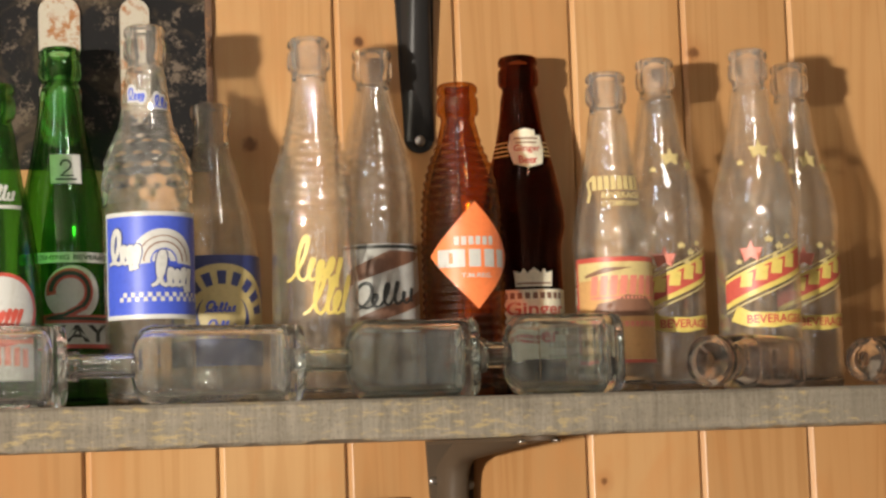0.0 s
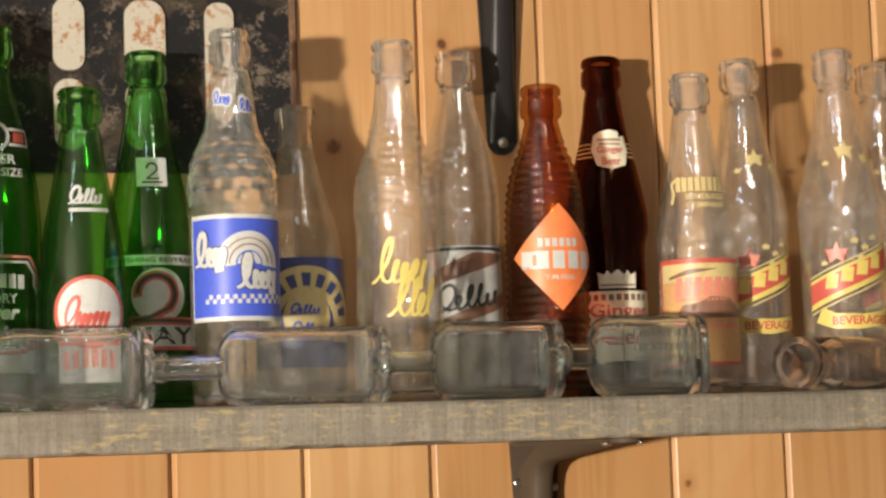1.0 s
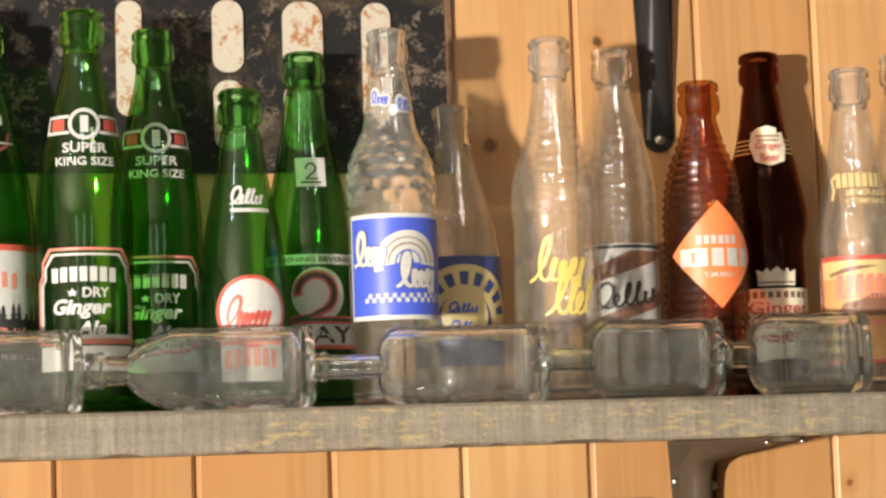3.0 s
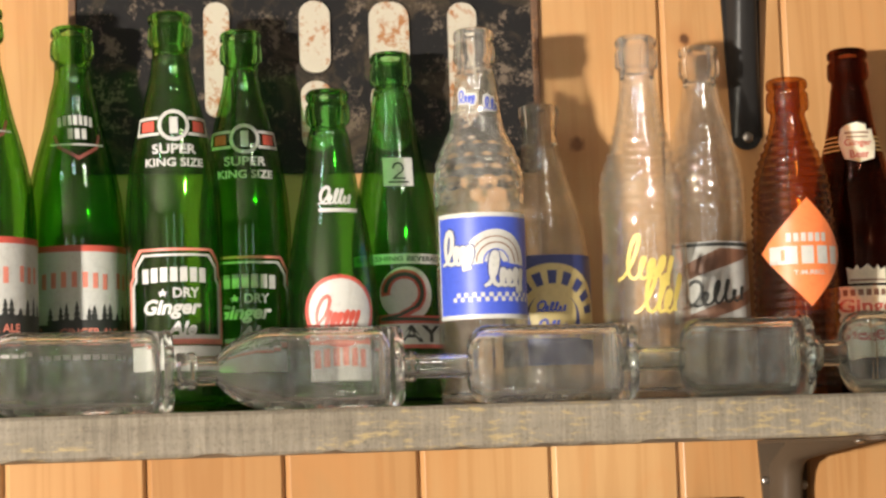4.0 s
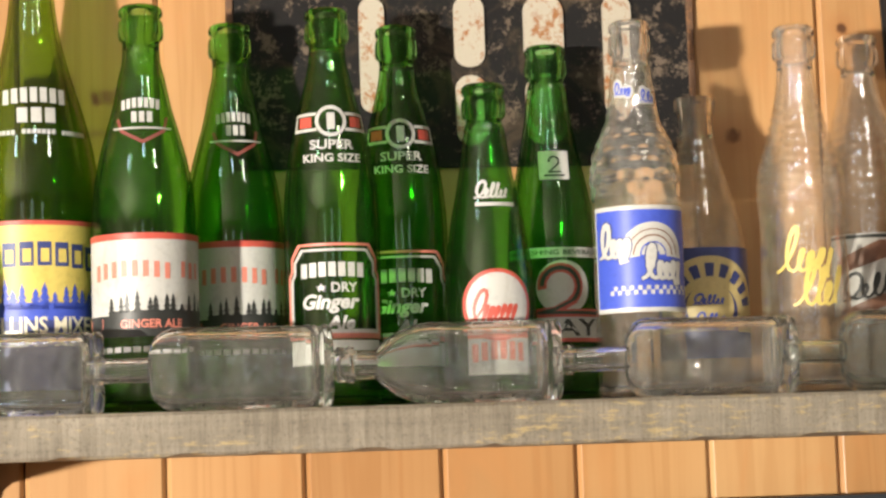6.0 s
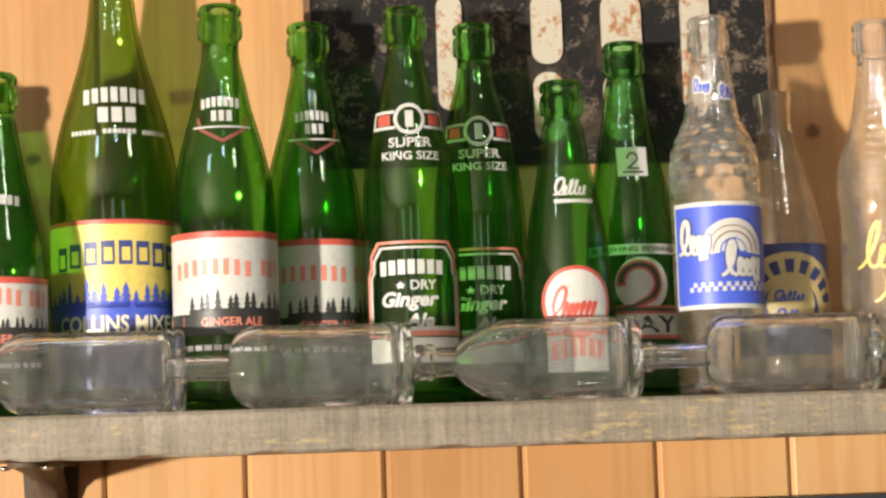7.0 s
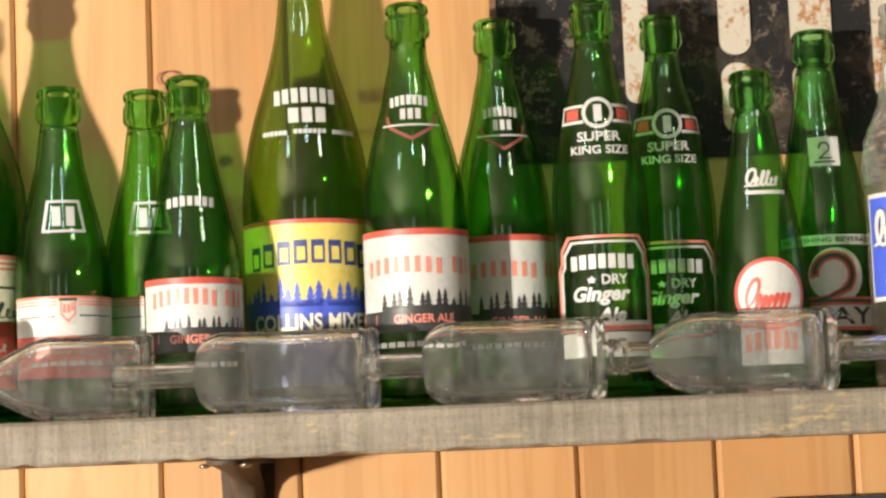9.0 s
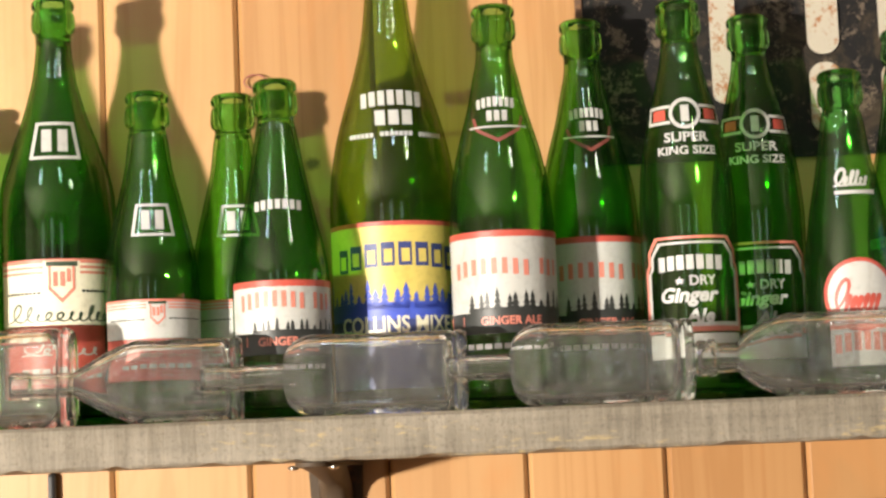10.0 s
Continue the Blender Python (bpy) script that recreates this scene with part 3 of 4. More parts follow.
def wall_plate():
    ob = tagged(new("metal_plate"), "old chipped black metal plate with rust-spotted white raised marks", "sign")
    ob.location = (0.218, WALL_Y, 1.753)
    part("plate", rounded_bar(bmesh.new(), -0.169, 0.169, 0.0, 0.165, -0.0035, -0.0005, 0.006), PLATE, ob)
    for x in (-0.169, 0.164):
        part("rim", boxed((x, -0.0055, 0.006), (x + 0.005, -0.0036, 0.159), 0.0008), RUST, ob, "rusty folded rim")
    # each mark of the row is one or two plain bars
    for x, w, marks in ((-0.066, 0.018, ((0.040, 0.082),)), (0.004, 0.022, ((0.016, 0.050), (0.072, 0.052))), (0.058, 0.029, ((0.016, 0.050), (0.072, 0.052))), (0.112, 0.021, ((0.036, 0.088),))):
        for z, h in marks:
            part("raised_mark", rounded_bar(bmesh.new(), x - w / 2, x + w / 2, z, z + h, -0.0062, -0.0036, min(w / 2 - 0.001, 0.012)), PLATE_WHITE, ob, "rust-spotted white raised bar")
    return ob


wall_plate()

# ---- bottle shapes: height and radius in mm ----
LIP = [(-25, 0.88), (-22.6, 0.90), (-21.4, 1.03), (-18, 1.09), (-12, 1.07), (-9.2, 1.03), (-8.2, 0.93), (-7.0, 0.93), (-6.0, 1.03), (-3.4, 1.06), (-1.2, 1.02), (0, 0.94)]


def crown(top, r=13.6, neck=None):
    return [(top - 2.4 + z, r * k) for z, k in LIP]


TALL_GREEN = [(0, 33.4), (20, 34), (110, 34), (125, 33.6), (143, 32.2), (162, 29.0), (180, 24.4), (198, 19.3), (217, 15.3), (232, 12.2)] + crown(267.5)
KING_GREEN = [(0, 31), (20, 31.5), (106, 31.5), (124, 31.5), (143, 30.5), (162, 28.3), (181, 24.6), (199, 19.8), (214, 16.1), (230, 12.7)] + crown(267)
SMALL_GREEN = [(0, 30), (20, 30.9), (79, 30.9), (94, 30.5), (112, 28.4), (131, 24.4), (146, 20.7), (168, 15.6), (190, 12.6)] + crown(220)
LETTERED_GREEN = [(0, 31), (20, 31.6), (75, 31.6), (94, 31.2), (109, 29.1), (127, 25.1), (142, 21.8), (164, 17.4), (190, 13.0)] + crown(223)
CONE_GREEN = [(0, 30), (20, 31), (62, 30.4), (84, 29.0), (103, 26.8), (122, 23.9), (140, 20.2), (159, 16.8), (184, 13.0)] + crown(214)
TWIN_GREEN = [(0, 31), (20, 31.6), (89, 31.4), (109, 31.0), (129, 29.5), (148, 26.4), (168, 22.1), (188, 18.2), (208, 15.0), (222, 13.2)] + crown(252.6)
LARGE_GREEN = [(0, 39), (20, 39.6), (131, 39.6), (154, 38.5), (172, 35), (191, 28.7), (210, 21.8), (224, 17.7), (237, 14.6), (262, 11.8)] + crown(293)
GIANT_GREEN = [(0, 42), (20, 42.8), (135, 42.8), (158, 41.6), (177, 38.7), (196, 34.2), (215, 28.5), (234, 22.8), (257, 17.6), (281, 14.6), (297, 13.4)] + crown(332)
BUBBLE_CLEAR = [(0, 29.4), (20, 29.8), (61, 29.7), (132, 29.8), (147, 30.3), (162, 28.4), (173, 24.6), (181, 20.5), (191, 17.5), (212, 14.4), (222, 13.0)] + crown(255.8, 13.0)
ROUND_CLEAR = [(0, 31), (20, 31.8), (79, 31.8), (103, 31.4), (119, 29.5), (135, 25.9), (151, 21.1), (167, 16.8), (183, 13.2), (197, 11.8), (201, 12.8), (206, 14.0), (210, 14.6), (213, 13.6)]
WAVY_CLEAR = [(0, 29), (20, 29.6), (67, 29.4), (94, 28.8), (113, 28.5), (132, 29.7), (148, 28.9), (164, 24.7), (179, 19.7), (199, 15.1), (214, 12.9), (219, 12.5)] + crown(252)
PLAIN_CLEAR = [(0, 28), (20, 28.6), (79, 28.5), (112, 28.1), (137, 28.6), (157, 28.2), (174, 25.8), (195, 20.5), (215, 14.8), (226, 12.8)] + crown(259)
RIBBED_AMBER = [(0, 28), (20, 28.6), (81, 28.4), (121, 28.0), (141, 26.9), (153, 24.9), (165, 21.4), (175, 17.1), (185, 14.3), (190, 13.2)] + crown(223)
WAISTED_BROWN = [(0, 27), (20, 27.4), (78, 27.1), (108, 26.8), (116, 27.6), (127, 30.2), (135, 30.2), (150, 28.1), (171, 24.0), (192, 18.5), (214, 14.8), (224, 13.7)] + crown(257.5, 14)
LABEL_CLEAR = [(0, 27.6), (20, 28), (64, 27.9), (97, 27.9), (105, 28.8), (121, 27.2), (142, 23.2), (162, 18.7), (183, 15.5), (198, 13.9)] + crown(234)
STARRY_CLEAR = [(0, 30), (20, 30.3), (92, 30.3), (117, 30.4), (121, 31.2), (130, 31.3), (147, 29.2), (164, 25.1), (185, 19.3), (206, 15.5), (217, 14.2)] + crown(252)
ROW = "old soda bottles on the shelf"


def bubbles(a, z):
    f = min(1, max(0, (z - 134) / 10)) * min(1, max(0, (190 - z) / 14))
    row = math.floor((z - 134) / 8.5)
    u = (a * 15 / (2 * math.pi) + 0.5 * (row % 2)) % 1 - 0.5
    v = ((z - 134) / 8.5) % 1 - 0.5
    return f * (1.0 * max(0, 1 - 4.2 * (u * u + v * v)) - 0.4)


def wavy(a, z):
    f = min(1, max(0, (z - 118) / 8)) * min(1, max(0, (205 - z) / 18))
    return f * 0.6 * math.sin(z * 0.95 + 2.2 * math.sin(2 * a + 0.05 * z)) + (0.35 * math.sin(a * 8) if 120 < z < 128 else 0)


def soft_wavy(a, z):
    f = min(1, max(0, (z - 125) / 8)) * min(1, max(0, (200 - z) / 18))
    return f * 0.5 * math.sin(z * 0.8 + 1.5 * math.sin(3 * a))


def ribs(a, z):
    f = min(1, max(0, (z - 6) / 6)) * min(1, max(0, (186 - z) / 6))
    return f * 0.75 * math.sin(2 * math.pi * z / 6.0)


def facets(a, z):
    f = min(1, max(0, (z - 122) / 4)) * min(1, max(0, (172 - z) / 36)) ** 2
    return f * 0.9 * (abs(((a * 9 / (2 * math.pi) + z * 0.02) % 1) - 0.5) - 0.25) * 2


def facing(x, y, more=0.0):
    """Degrees by which a label on a bottle at x, y turns towards the middle of the room."""
    return -math.degrees(math.atan2(x, y)) + more


# small green bottles with a monogram
def monogram(b, v, h, turn=0.0):
    w = h * 0.62
    trap = [(-w * 1.12, v), (w * 1.12, v), (w * 0.82, v + h), (-w * 0.82, v + h)]
    marks = []
    for x in (-0.40, 0.28):
        marks += rect(x * w - h * 0.10, v + h * 0.2, x * w + h * 0.16, v + h * 0.8)
    b.printed("monogram", WHITE_INK, outline(trap, h * 0.10) + marks, turn=turn, label="white framed monogram")


def striped_label(b, top, height, w, script=False, turn=0.0):
    b.printed("label", CREAM_INK if script else WHITE_INK, rect(-w, top - height, w, top), turn=turn, label="cream printed label with red stripes" if script else "white printed label with red stripes")
    k = height / 44
    lines = []
    for side in (-1, 1):
        for j in range(3):
            lines += rect(min(side * 12 * k, side * w), top - (2.2 + 3.6 * j) * k, max(side * 12 * k, side * w), top - (0.4 + 3.6 * j) * k)
    lines += rect(-w, top - 0.8, w, top + 0.6)
    shield = [(-8.5 * k, top - 2 * k), (8.5 * k, top - 2 * k), (8.5 * k, top - 20 * k), (0, top - 29 * k), (-8.5 * k, top - 20 * k)]
    b.printed("stripe", SOFTRED_INK, lines, 0.6, "red stripes", turn)
    b.printed("shield", SOFTRED_INK, outline(shield, 2.2 * k) + rect(-5.5 * k, top - 18 * k, -2.5 * k, top - 8 * k) + rect(-1 * k, top - 18 * k, 2 * k, top - 8 * k) + rect(3.2 * k, top - 15 * k, 5.5 * k, top - 6 * k), 0.6, "red shield", turn)
    b.printed("shield_band", DARKGREEN_INK, rect(-10 * k, top - 4.4 * k, 10 * k, top - 1.2 * k), 0.8, "dark green band", turn)
    b.printed("small_print", BLACK_INK, blocks(-w * 0.86, -13 * k, top - 23 * k, 1.7 * k, 9) + blocks(13 * k, w * 0.86, top - 22 * k, 1.7 * k, 9), 0.6, turn=turn)
    if script:
        b.printed("script", DARKGREEN_INK, scrawl(-w * 0.86, w * 0.95, top - height * 0.94, 12, 10, 1.1), 0.6, "dark green pen-stroke script", turn)
    b.printed("lower_label", RED_INK, rect(-w, top - height - 48 * k, w, top - height - 0.3), 0.35, "red lower label", turn)
    b.printed("lower_print", WHITE_INK, scrawl(-w * 0.6, w * 0.6, top - height - 20 * k, 9 * k, 6, 1.3 * k) + blocks(-w * 0.6, w * 0.6, top - height - 34 * k, 5 * k, 8), 0.6, turn=turn)


def forest_label(b, top, h, w, small=False, turn=0.0, red=RED_INK):
    b.printed("label", WHITE_INK, rect(-w, top - h, w, top), turn=turn, label="white printed label")
    b.printed("top_band", red, rect(-w, top - 4.2, w, top), 0.6, "red band", turn)
    b.printed("name_bars", SOFTRED_INK, blocks(-w * 0.74, w * 0.36, top - h * 0.58, 10.5, 8, 0.5, 2.5) + blocks(w * 0.46, w * 0.86, top - h * 0.54, 10.5, 3, 0.5, -1), 0.6, "red bars in place of a name", turn)
    b.printed("forest", BLACK_INK, trees(-w * 0.52, w, top - h, h * 0.29, 13, 3), 0.6, "black printed spruce trees", turn)
    b.printed("lower_label", BLACK_INK, rect(-w, top - h - 14, w, top - h - 0.2), 0.4, "black lower band", turn)
    b.printed("lower_print", SOFTRED_INK, rect(-w, top - h - 8.5, -w * 0.62, top - h - 2) + words("GINGER ALE", w * 0.05, top - h - 8.5, 5.6, 40), 0.7, turn=turn, cut=0)
    b.printed("lowest_print", WHITE_INK, blocks(-w * 0.7, w * 0.7, top - h - 24, 3.4, 11), 0.4, turn=turn)


def neck_crest(b, v, w, mirrored=False, turn=0.0):
    b.printed("neck_name", WHITE_INK, blocks(-w, w * 0.9, v + 8, 6.5, 7, 0.3, 1.6) + blocks(-w * 0.5, w * 0.55, v, 7, 3, 0.3), turn=turn, label="white bars in place of a name")
    b.printed("neck_line", WHITE_INK, rect(-w * 1.45, v - 4.4, w * 1.45, v - 3.2), turn=turn)
    b.printed("chevron", MAROON_INK, ribbon([(-w * 1.2, v + 2), (-w * 1.0, v - 5.5), (0, v - 13), (w * 1.0, v - 5.5), (w * 1.2, v + 3)], 2.2), 0.3, "maroon chevron", turn)


X, Y = -0.389, 1.325
b = Bottle("soda_bottle", X, Y, TALL_GREEN, GREEN, "tall green glass bottle with a white forest label", group=ROW, turn=facing(X, Y))
forest_label(b, 118, 53, 50, turn=2)
neck_crest(b, 190, 14)
X, Y = -0.392, 1.405
b = Bottle("soda_bottle", X, Y, SMALL_GREEN, GREEN, "small green glass bottle with white monogram standing behind", group=ROW, turn=facing(X, Y), scale=1.02)
monogram(b, 124, 21, 3)
X, Y = -0.3071, 1.3765
b = Bottle("soda_bottle", X, Y, LARGE_GREEN, DARK_GREEN, "large dark green glass bottle with a cream and red label", group=ROW, turn=facing(X, Y))
monogram(b, 183, 25, -2)
striped_label(b, 115, 44, 46, True, 2)
X, Y = -0.239, 1.341
b = Bottle("soda_bottle", X, Y, SMALL_GREEN, GREEN, "small green glass bottle with white monogram and striped label", group=ROW, turn=facing(X, Y))
monogram(b, 124, 21, 3)
striped_label(b, 82, 25, 40, turn=5)
X, Y = -0.1887, 1.388
b = Bottle("soda_bottle", X, Y, SMALL_GREEN, GREEN, "small green glass bottle with white monogram standing behind", group=ROW, turn=facing(X, Y), scale=1.02)
monogram(b, 124, 21, 3)
striped_label(b, 82, 25, 40, turn=5)


X, Y = -0.1542, 1.336
b = Bottle("soda_bottle", X, Y, LETTERED_GREEN, GREEN, "small green glass bottle with a white forest label", group=ROW, turn=facing(X, Y))
forest_label(b, 91, 34, 42, turn=3)
b.printed("neck_name", WHITE_INK, blocks(-16, 17, 136, 6.2, 7, 0.3, 1.5), label="white bars in place of a name", turn=-2)
X, Y = -0.0823, 1.397
b = Bottle("soda_bottle", X, Y, GIANT_GREEN, OLIVE, "tall olive green glass bottle with yellow and blue label", group=ROW, turn=facing(X, Y), scale=1.011)
b.printed("neck_name", WHITE_INK, blocks(-23, 21, 209, 10, 7, 0.28, 1.5) + blocks(-13, 14, 197, 10, 3, 0.25), label="white bars in place of a name", turn=4)
b.printed("small_print", WHITE_INK, blocks(-33, -14, 189, 3, 6) + blocks(-10, 12, 189.5, 3, 7) + blocks(16, 36, 189, 3, 7), turn=4)
b.printed("label", YELLOW_INK, rect(-62, 72, 62, 130), label="yellow printed label", turn=3)
b.printed("top_band", RED_INK, rect(-62, 129, 62, 132), 0.6, turn=3)
b.printed("name_bars", NAVY_INK, blocks(-46, 44, 98, 16, 8, 0.22, 4), 0.6, "navy bars in place of a name", turn=3)
b.printed("name_shade", YELLOW_INK, blocks(-44, 46, 100.5, 9, 8, 0.52, 4), 0.85, turn=3)
b.printed("forest", BLUE_INK, trees(-62, 62, 74, 20, 20, 8) + rect(-62, 66, 62, 76), 0.6, "blue printed forest", turn=3)
b.printed("lower_label", NAVY_INK, rect(-62, 20, 62, 72), label="navy lower label", turn=3)
b.printed("lower_print", CREAM_INK, words("COLLINS MIXER", 0, 57, 11.5, 88), 0.7, turn=3, cut=0)
X, Y = -0.0100, 1.345
b = Bottle("soda_bottle", X, Y, TALL_GREEN, GREEN, "tall green glass bottle with a white forest label", group=ROW, turn=facing(X, Y))
forest_label(b, 118, 53, 50, turn=2)
neck_crest(b, 190, 14)
X, Y = 0.0497, 1.405
b = Bottle("soda_bottle", X, Y, TALL_GREEN, GREEN, "tall green glass bottle with a shaded white label standing behind", group=ROW, turn=facing(X, Y))
forest_label(b, 118, 53, 50, turn=12)
neck_crest(b, 190, 13, turn=8)


def notched(w, v0, v1, n):
    """A panel with cut corners that steps out to its full width below them."""
    half = [(w - 1.4 * n, v1), (w - 0.45 * n, v1 - 1.2 * n), (w - 0.45 * n, v1 - 2.3 * n), (w, v1 - 2.9 * n), (w, v0)]
    return half + [(-u, v) for u, v in half[::-1]]


def king_bottle(x, y, label, turn=0.0, ring_turn=0.0):
    b = Bottle("soda_bottle", x, y, KING_GREEN, GREEN, label, group=ROW, turn=facing(x, y))
    b.printed("badge", WHITE_INK, ring(0, 191, 8.0, 10.4) + rect(-2.6, 185.5, 2.6, 196.5)
              + rect(-27, 195, -9.6, 197) + rect(-27, 184.5, -9.6, 186.5) + rect(9.6, 195, 27, 197) + rect(9.6, 184.5, 27, 186.5) + rect(-28, 184.5, -25.6, 197) + rect(25.6, 184.5, 28, 197), label="white round badge with wings", turn=ring_turn)
    b.printed("badge_square", RED_INK, rect(-23, 187.2, -13, 194.2) + rect(13, 187.2, 23, 194.2), label="red squares", turn=ring_turn)
    b.printed("neck_print", WHITE_INK, words("SUPER", 0, 172.3, 6.4, 29) + words("KING SIZE", 0, 163.8, 5.6, 39), 0.5, turn=ring_turn, cut=0)
    b.printed("frame", SOFTRED_INK, outline(notched(36, 47.5, 110, 7.5), 3.0) + rect(-36, 47, 36, 49.5), 0.5, "red notched frame", turn)
    b.printed("inner_frame", WHITE_INK, outline(notched(32.6, 50.5, 106.3, 7), 2.6), 0.75, "white notched line", turn)
    b.printed("name_bars", WHITE_INK, blocks(-23, 21, 87, 9.5, 7, 0.25, 1.0), 0.6, "white bars in place of a name", turn)
    b.printed("label_print", WHITE_INK, words("DRY", 6, 77.5, 6.5, 17) + words("Ginger", -3, 63.5, 13, 38, 0.25, 0.035) + words("Ale", 3, 53, 9, 19, 0.25, 0.035) + star(-9, 80.5, 3.2), 0.6, turn=turn, cut=0)
    b.printed("lower_label", WHITE_INK, rect(-34, 30, 34, 46), 0.35, "white lower band", turn)
    return b


king_bottle(0.112, 1.355, "tall green glass bottle with a notched red-framed label", 2, 3)
king_bottle(0.1650, 1.412, "tall green glass bottle with a notched label standing behind", 2, 3)

X, Y = 0.2140, 1.345
b = Bottle("soda_bottle", X, Y, CONE_GREEN, DEEP, "small conical green glass bottle with a round white label", group=ROW, turn=facing(X, Y))
b.printed("label", WHITE_INK, disc(0, 66, 22.5) + rect(-21, 20, 21, 52), label="round white label", turn=10)
b.printed("label_ring", RED_INK, ring(0, 66, 21.5, 24), 0.55, "red ring", turn=10)
b.printed("script", RED_INK, scrawl(-19, 15, 56, 20, 7, 2.0), 0.6, "red pen-stroke script", turn=10)
b.printed("lower_print", SOFTRED_INK, rect(-21, 44, 21, 47) + blocks(-18, 18, 28, 12, 6, 0.3, 2), 0.6, turn=10)
b.printed("neck_script", WHITE_INK, scrawl(-13, 10, 137, 11, 6, 1.7) + rect(-13, 131.5, 14, 134), label="white pen-stroke script", turn=14)
X, Y = 0.2700, 1.412
b = Bottle("soda_bottle", X, Y, TWIN_GREEN, DEEP, "green glass bottle with a white and red label standing behind", group=ROW, turn=facing(X, Y))
b.printed("neck_square", WHITE_INK, rect(-10.5, 157.5, 10.5, 177.5), label="small white square", turn=8)
b.printed("neck_mark", BLACK_INK, ring(0, 170.2, 2.6, 4.0, -40, 190) + ribbon([(2.4, 167.8), (-3.5, 162.8), (4.5, 162.8)], 1.2) + rect(-7, 159.6, 7, 161), 0.6, "black printed mark", turn=8)
b.printed("band", WHITE_INK, rect(-40, 103, 40, 110), label="white band", turn=5)
b.printed("band_print", DARKGREEN_INK, words("REFRESHING BEVERAGE", 0, 104.8, 3.6, 70), 0.6, turn=5, cut=0)
b.printed("label", WHITE_INK, disc(4, 82, 19) + rect(-36, 46.7, 36, 61.5), label="white printed label", turn=5)
b.printed("swirl", RED_INK, ring(2, 83, 9.5, 16, -60, 190) + ribbon([(11, 73), (-2, 66), (-18, 64), (34, 64)], 5.5) + rect(-36, 44, 36, 46.6), 0.55, "red swirl", turn=5)
b.printed("swirl_core", DARKGREEN_INK, ring(2, 83, 11.2, 14.2, -50, 180) + ribbon([(10, 73), (-2, 67), (-14, 64.6), (30, 64)], 2.2), 0.75, turn=5)
b.printed("lower_print", BLACK_INK, words("WAY", 1, 48, 12, 58), 0.6, turn=5, cut=0)

# clear bottles
X, Y = 0.3150, 1.345
b = Bottle("soda_bottle", X, Y, BUBBLE_CLEAR, CLEAR, "clear glass bottle with bubbled shoulder and blue label", group=ROW, turn=facing(X, Y), relief=bubbles, thick=(134, 196))
b.printed("label", WHITE_INK, rect(-38, 59, 38, 130.5), label="white bordered label", turn=8)
b.printed("field", BLUE_INK, rect(-36, 62, 36, 127.5), 0.6, "blue field", turn=8)
b.printed("sunrise", WHITE_INK, ring(6, 97, 4, 8, 0, 180) + ring(6, 97, 9, 22, -6, 186), 0.85, "white sunrise arcs", turn=8)
b.printed("sunrise_line", BROWN_INK, ring(6, 97, 12.6, 13.6, 0, 180) + ring(6, 97, 16.8, 17.6, 0, 180), 1.05, turn=8)
b.printed("script_shadow", NAVY_INK, scrawl(-32, -8, 96, 22, 4, 4.6, 0.12) + scrawl(-2, 30, 81, 22, 5, 4.6, 0.12), 1.0, turn=8)
b.printed("script", WHITE_INK, scrawl(-32, -8, 96, 22, 4, 3.1, 0.12) + scrawl(-2, 30, 81, 22, 5, 3.1, 0.12), 1.25, "white pen-stroke script", turn=8)
b.printed("checker", WHITE_INK, [f for k in range(22) for f in rect(-24 + 2.7 * k, 73.6 if k % 2 else 70.6, -21.3 + 2.7 * k, 76.6 if k % 2 else 73.6)], 0.85, "white checker strip", turn=8, cut=0)
b.printed("neck_script", WHITE_INK, scrawl(-14, -1, 205, 9, 4, 3.6, 0.1) + scrawl(3, 15, 200, 9, 3, 3.6, 0.1), label="white pen-stroke script", turn=6)
b.printed("neck_script_line", BLUE_INK, scrawl(-14, -1, 205.4, 8, 4, 1.0, 0.1) + scrawl(3, 15, 200.4, 8, 3, 1.0, 0.1), 0.6, turn=6)
X, Y = 0.3760, 1.412
b = Bottle("soda_bottle", X, Y, ROUND_CLEAR, HAZY, "hazy clear glass bottle with blue and yellow label", group=ROW, turn=facing(X, Y))
b.printed("label", NAVY_INK, rect(-44, 30, 44, 108), label="navy printed label", turn=6)
b.printed("arch", PALE_YELLOW_INK, ring(2, 62, 20, 40, 0, 180) + rect(-38, 48, -18, 62) + rect(22, 48, 42, 62), 0.55, "yellow arch", turn=6)
b.printed("sun_disc", PALE_YELLOW_INK, disc(2, 66, 17), 0.55, "yellow disc", turn=6)
b.printed("name_bars", NAVY_INK, [f for k in range(9) for f in ring(2, 62, 25.5, 35, 172 - 19 * k, 161 - 19 * k, 3)], 0.8, "navy bars in place of a name", turn=6)
b.printed("script", BLUE_INK, scrawl(-10, 12, 68, 7, 6, 1.4) + scrawl(-9, 12, 55, 7, 6, 1.4), 0.8, turn=6)
X, Y = 0.4290, 1.345
b = Bottle("soda_bottle", X, Y, WAVY_CLEAR, CLEAR, "clear glass bottle with wavy ribs and yellow script", group=ROW, turn=facing(X, Y), relief=wavy)
b.printed("script", YELLOW_INK, scrawl(-20, 22, 84, 30, 5, 2.6, 0.3) + scrawl(-9, 26, 61, 30, 4, 2.6, 0.3, 0.0, 2), label="yellow pen-stroke script", turn=2)
X, Y = 0.4970, 1.412
b = Bottle("soda_bottle", X, Y, PLAIN_CLEAR, CLEAR, "clear glass bottle with white and brown label behind", group=ROW, turn=facing(X, Y), relief=soft_wavy)
b.printed("label", WHITE_INK, rect(-36, 58, 36, 116), label="white printed label", turn=14)
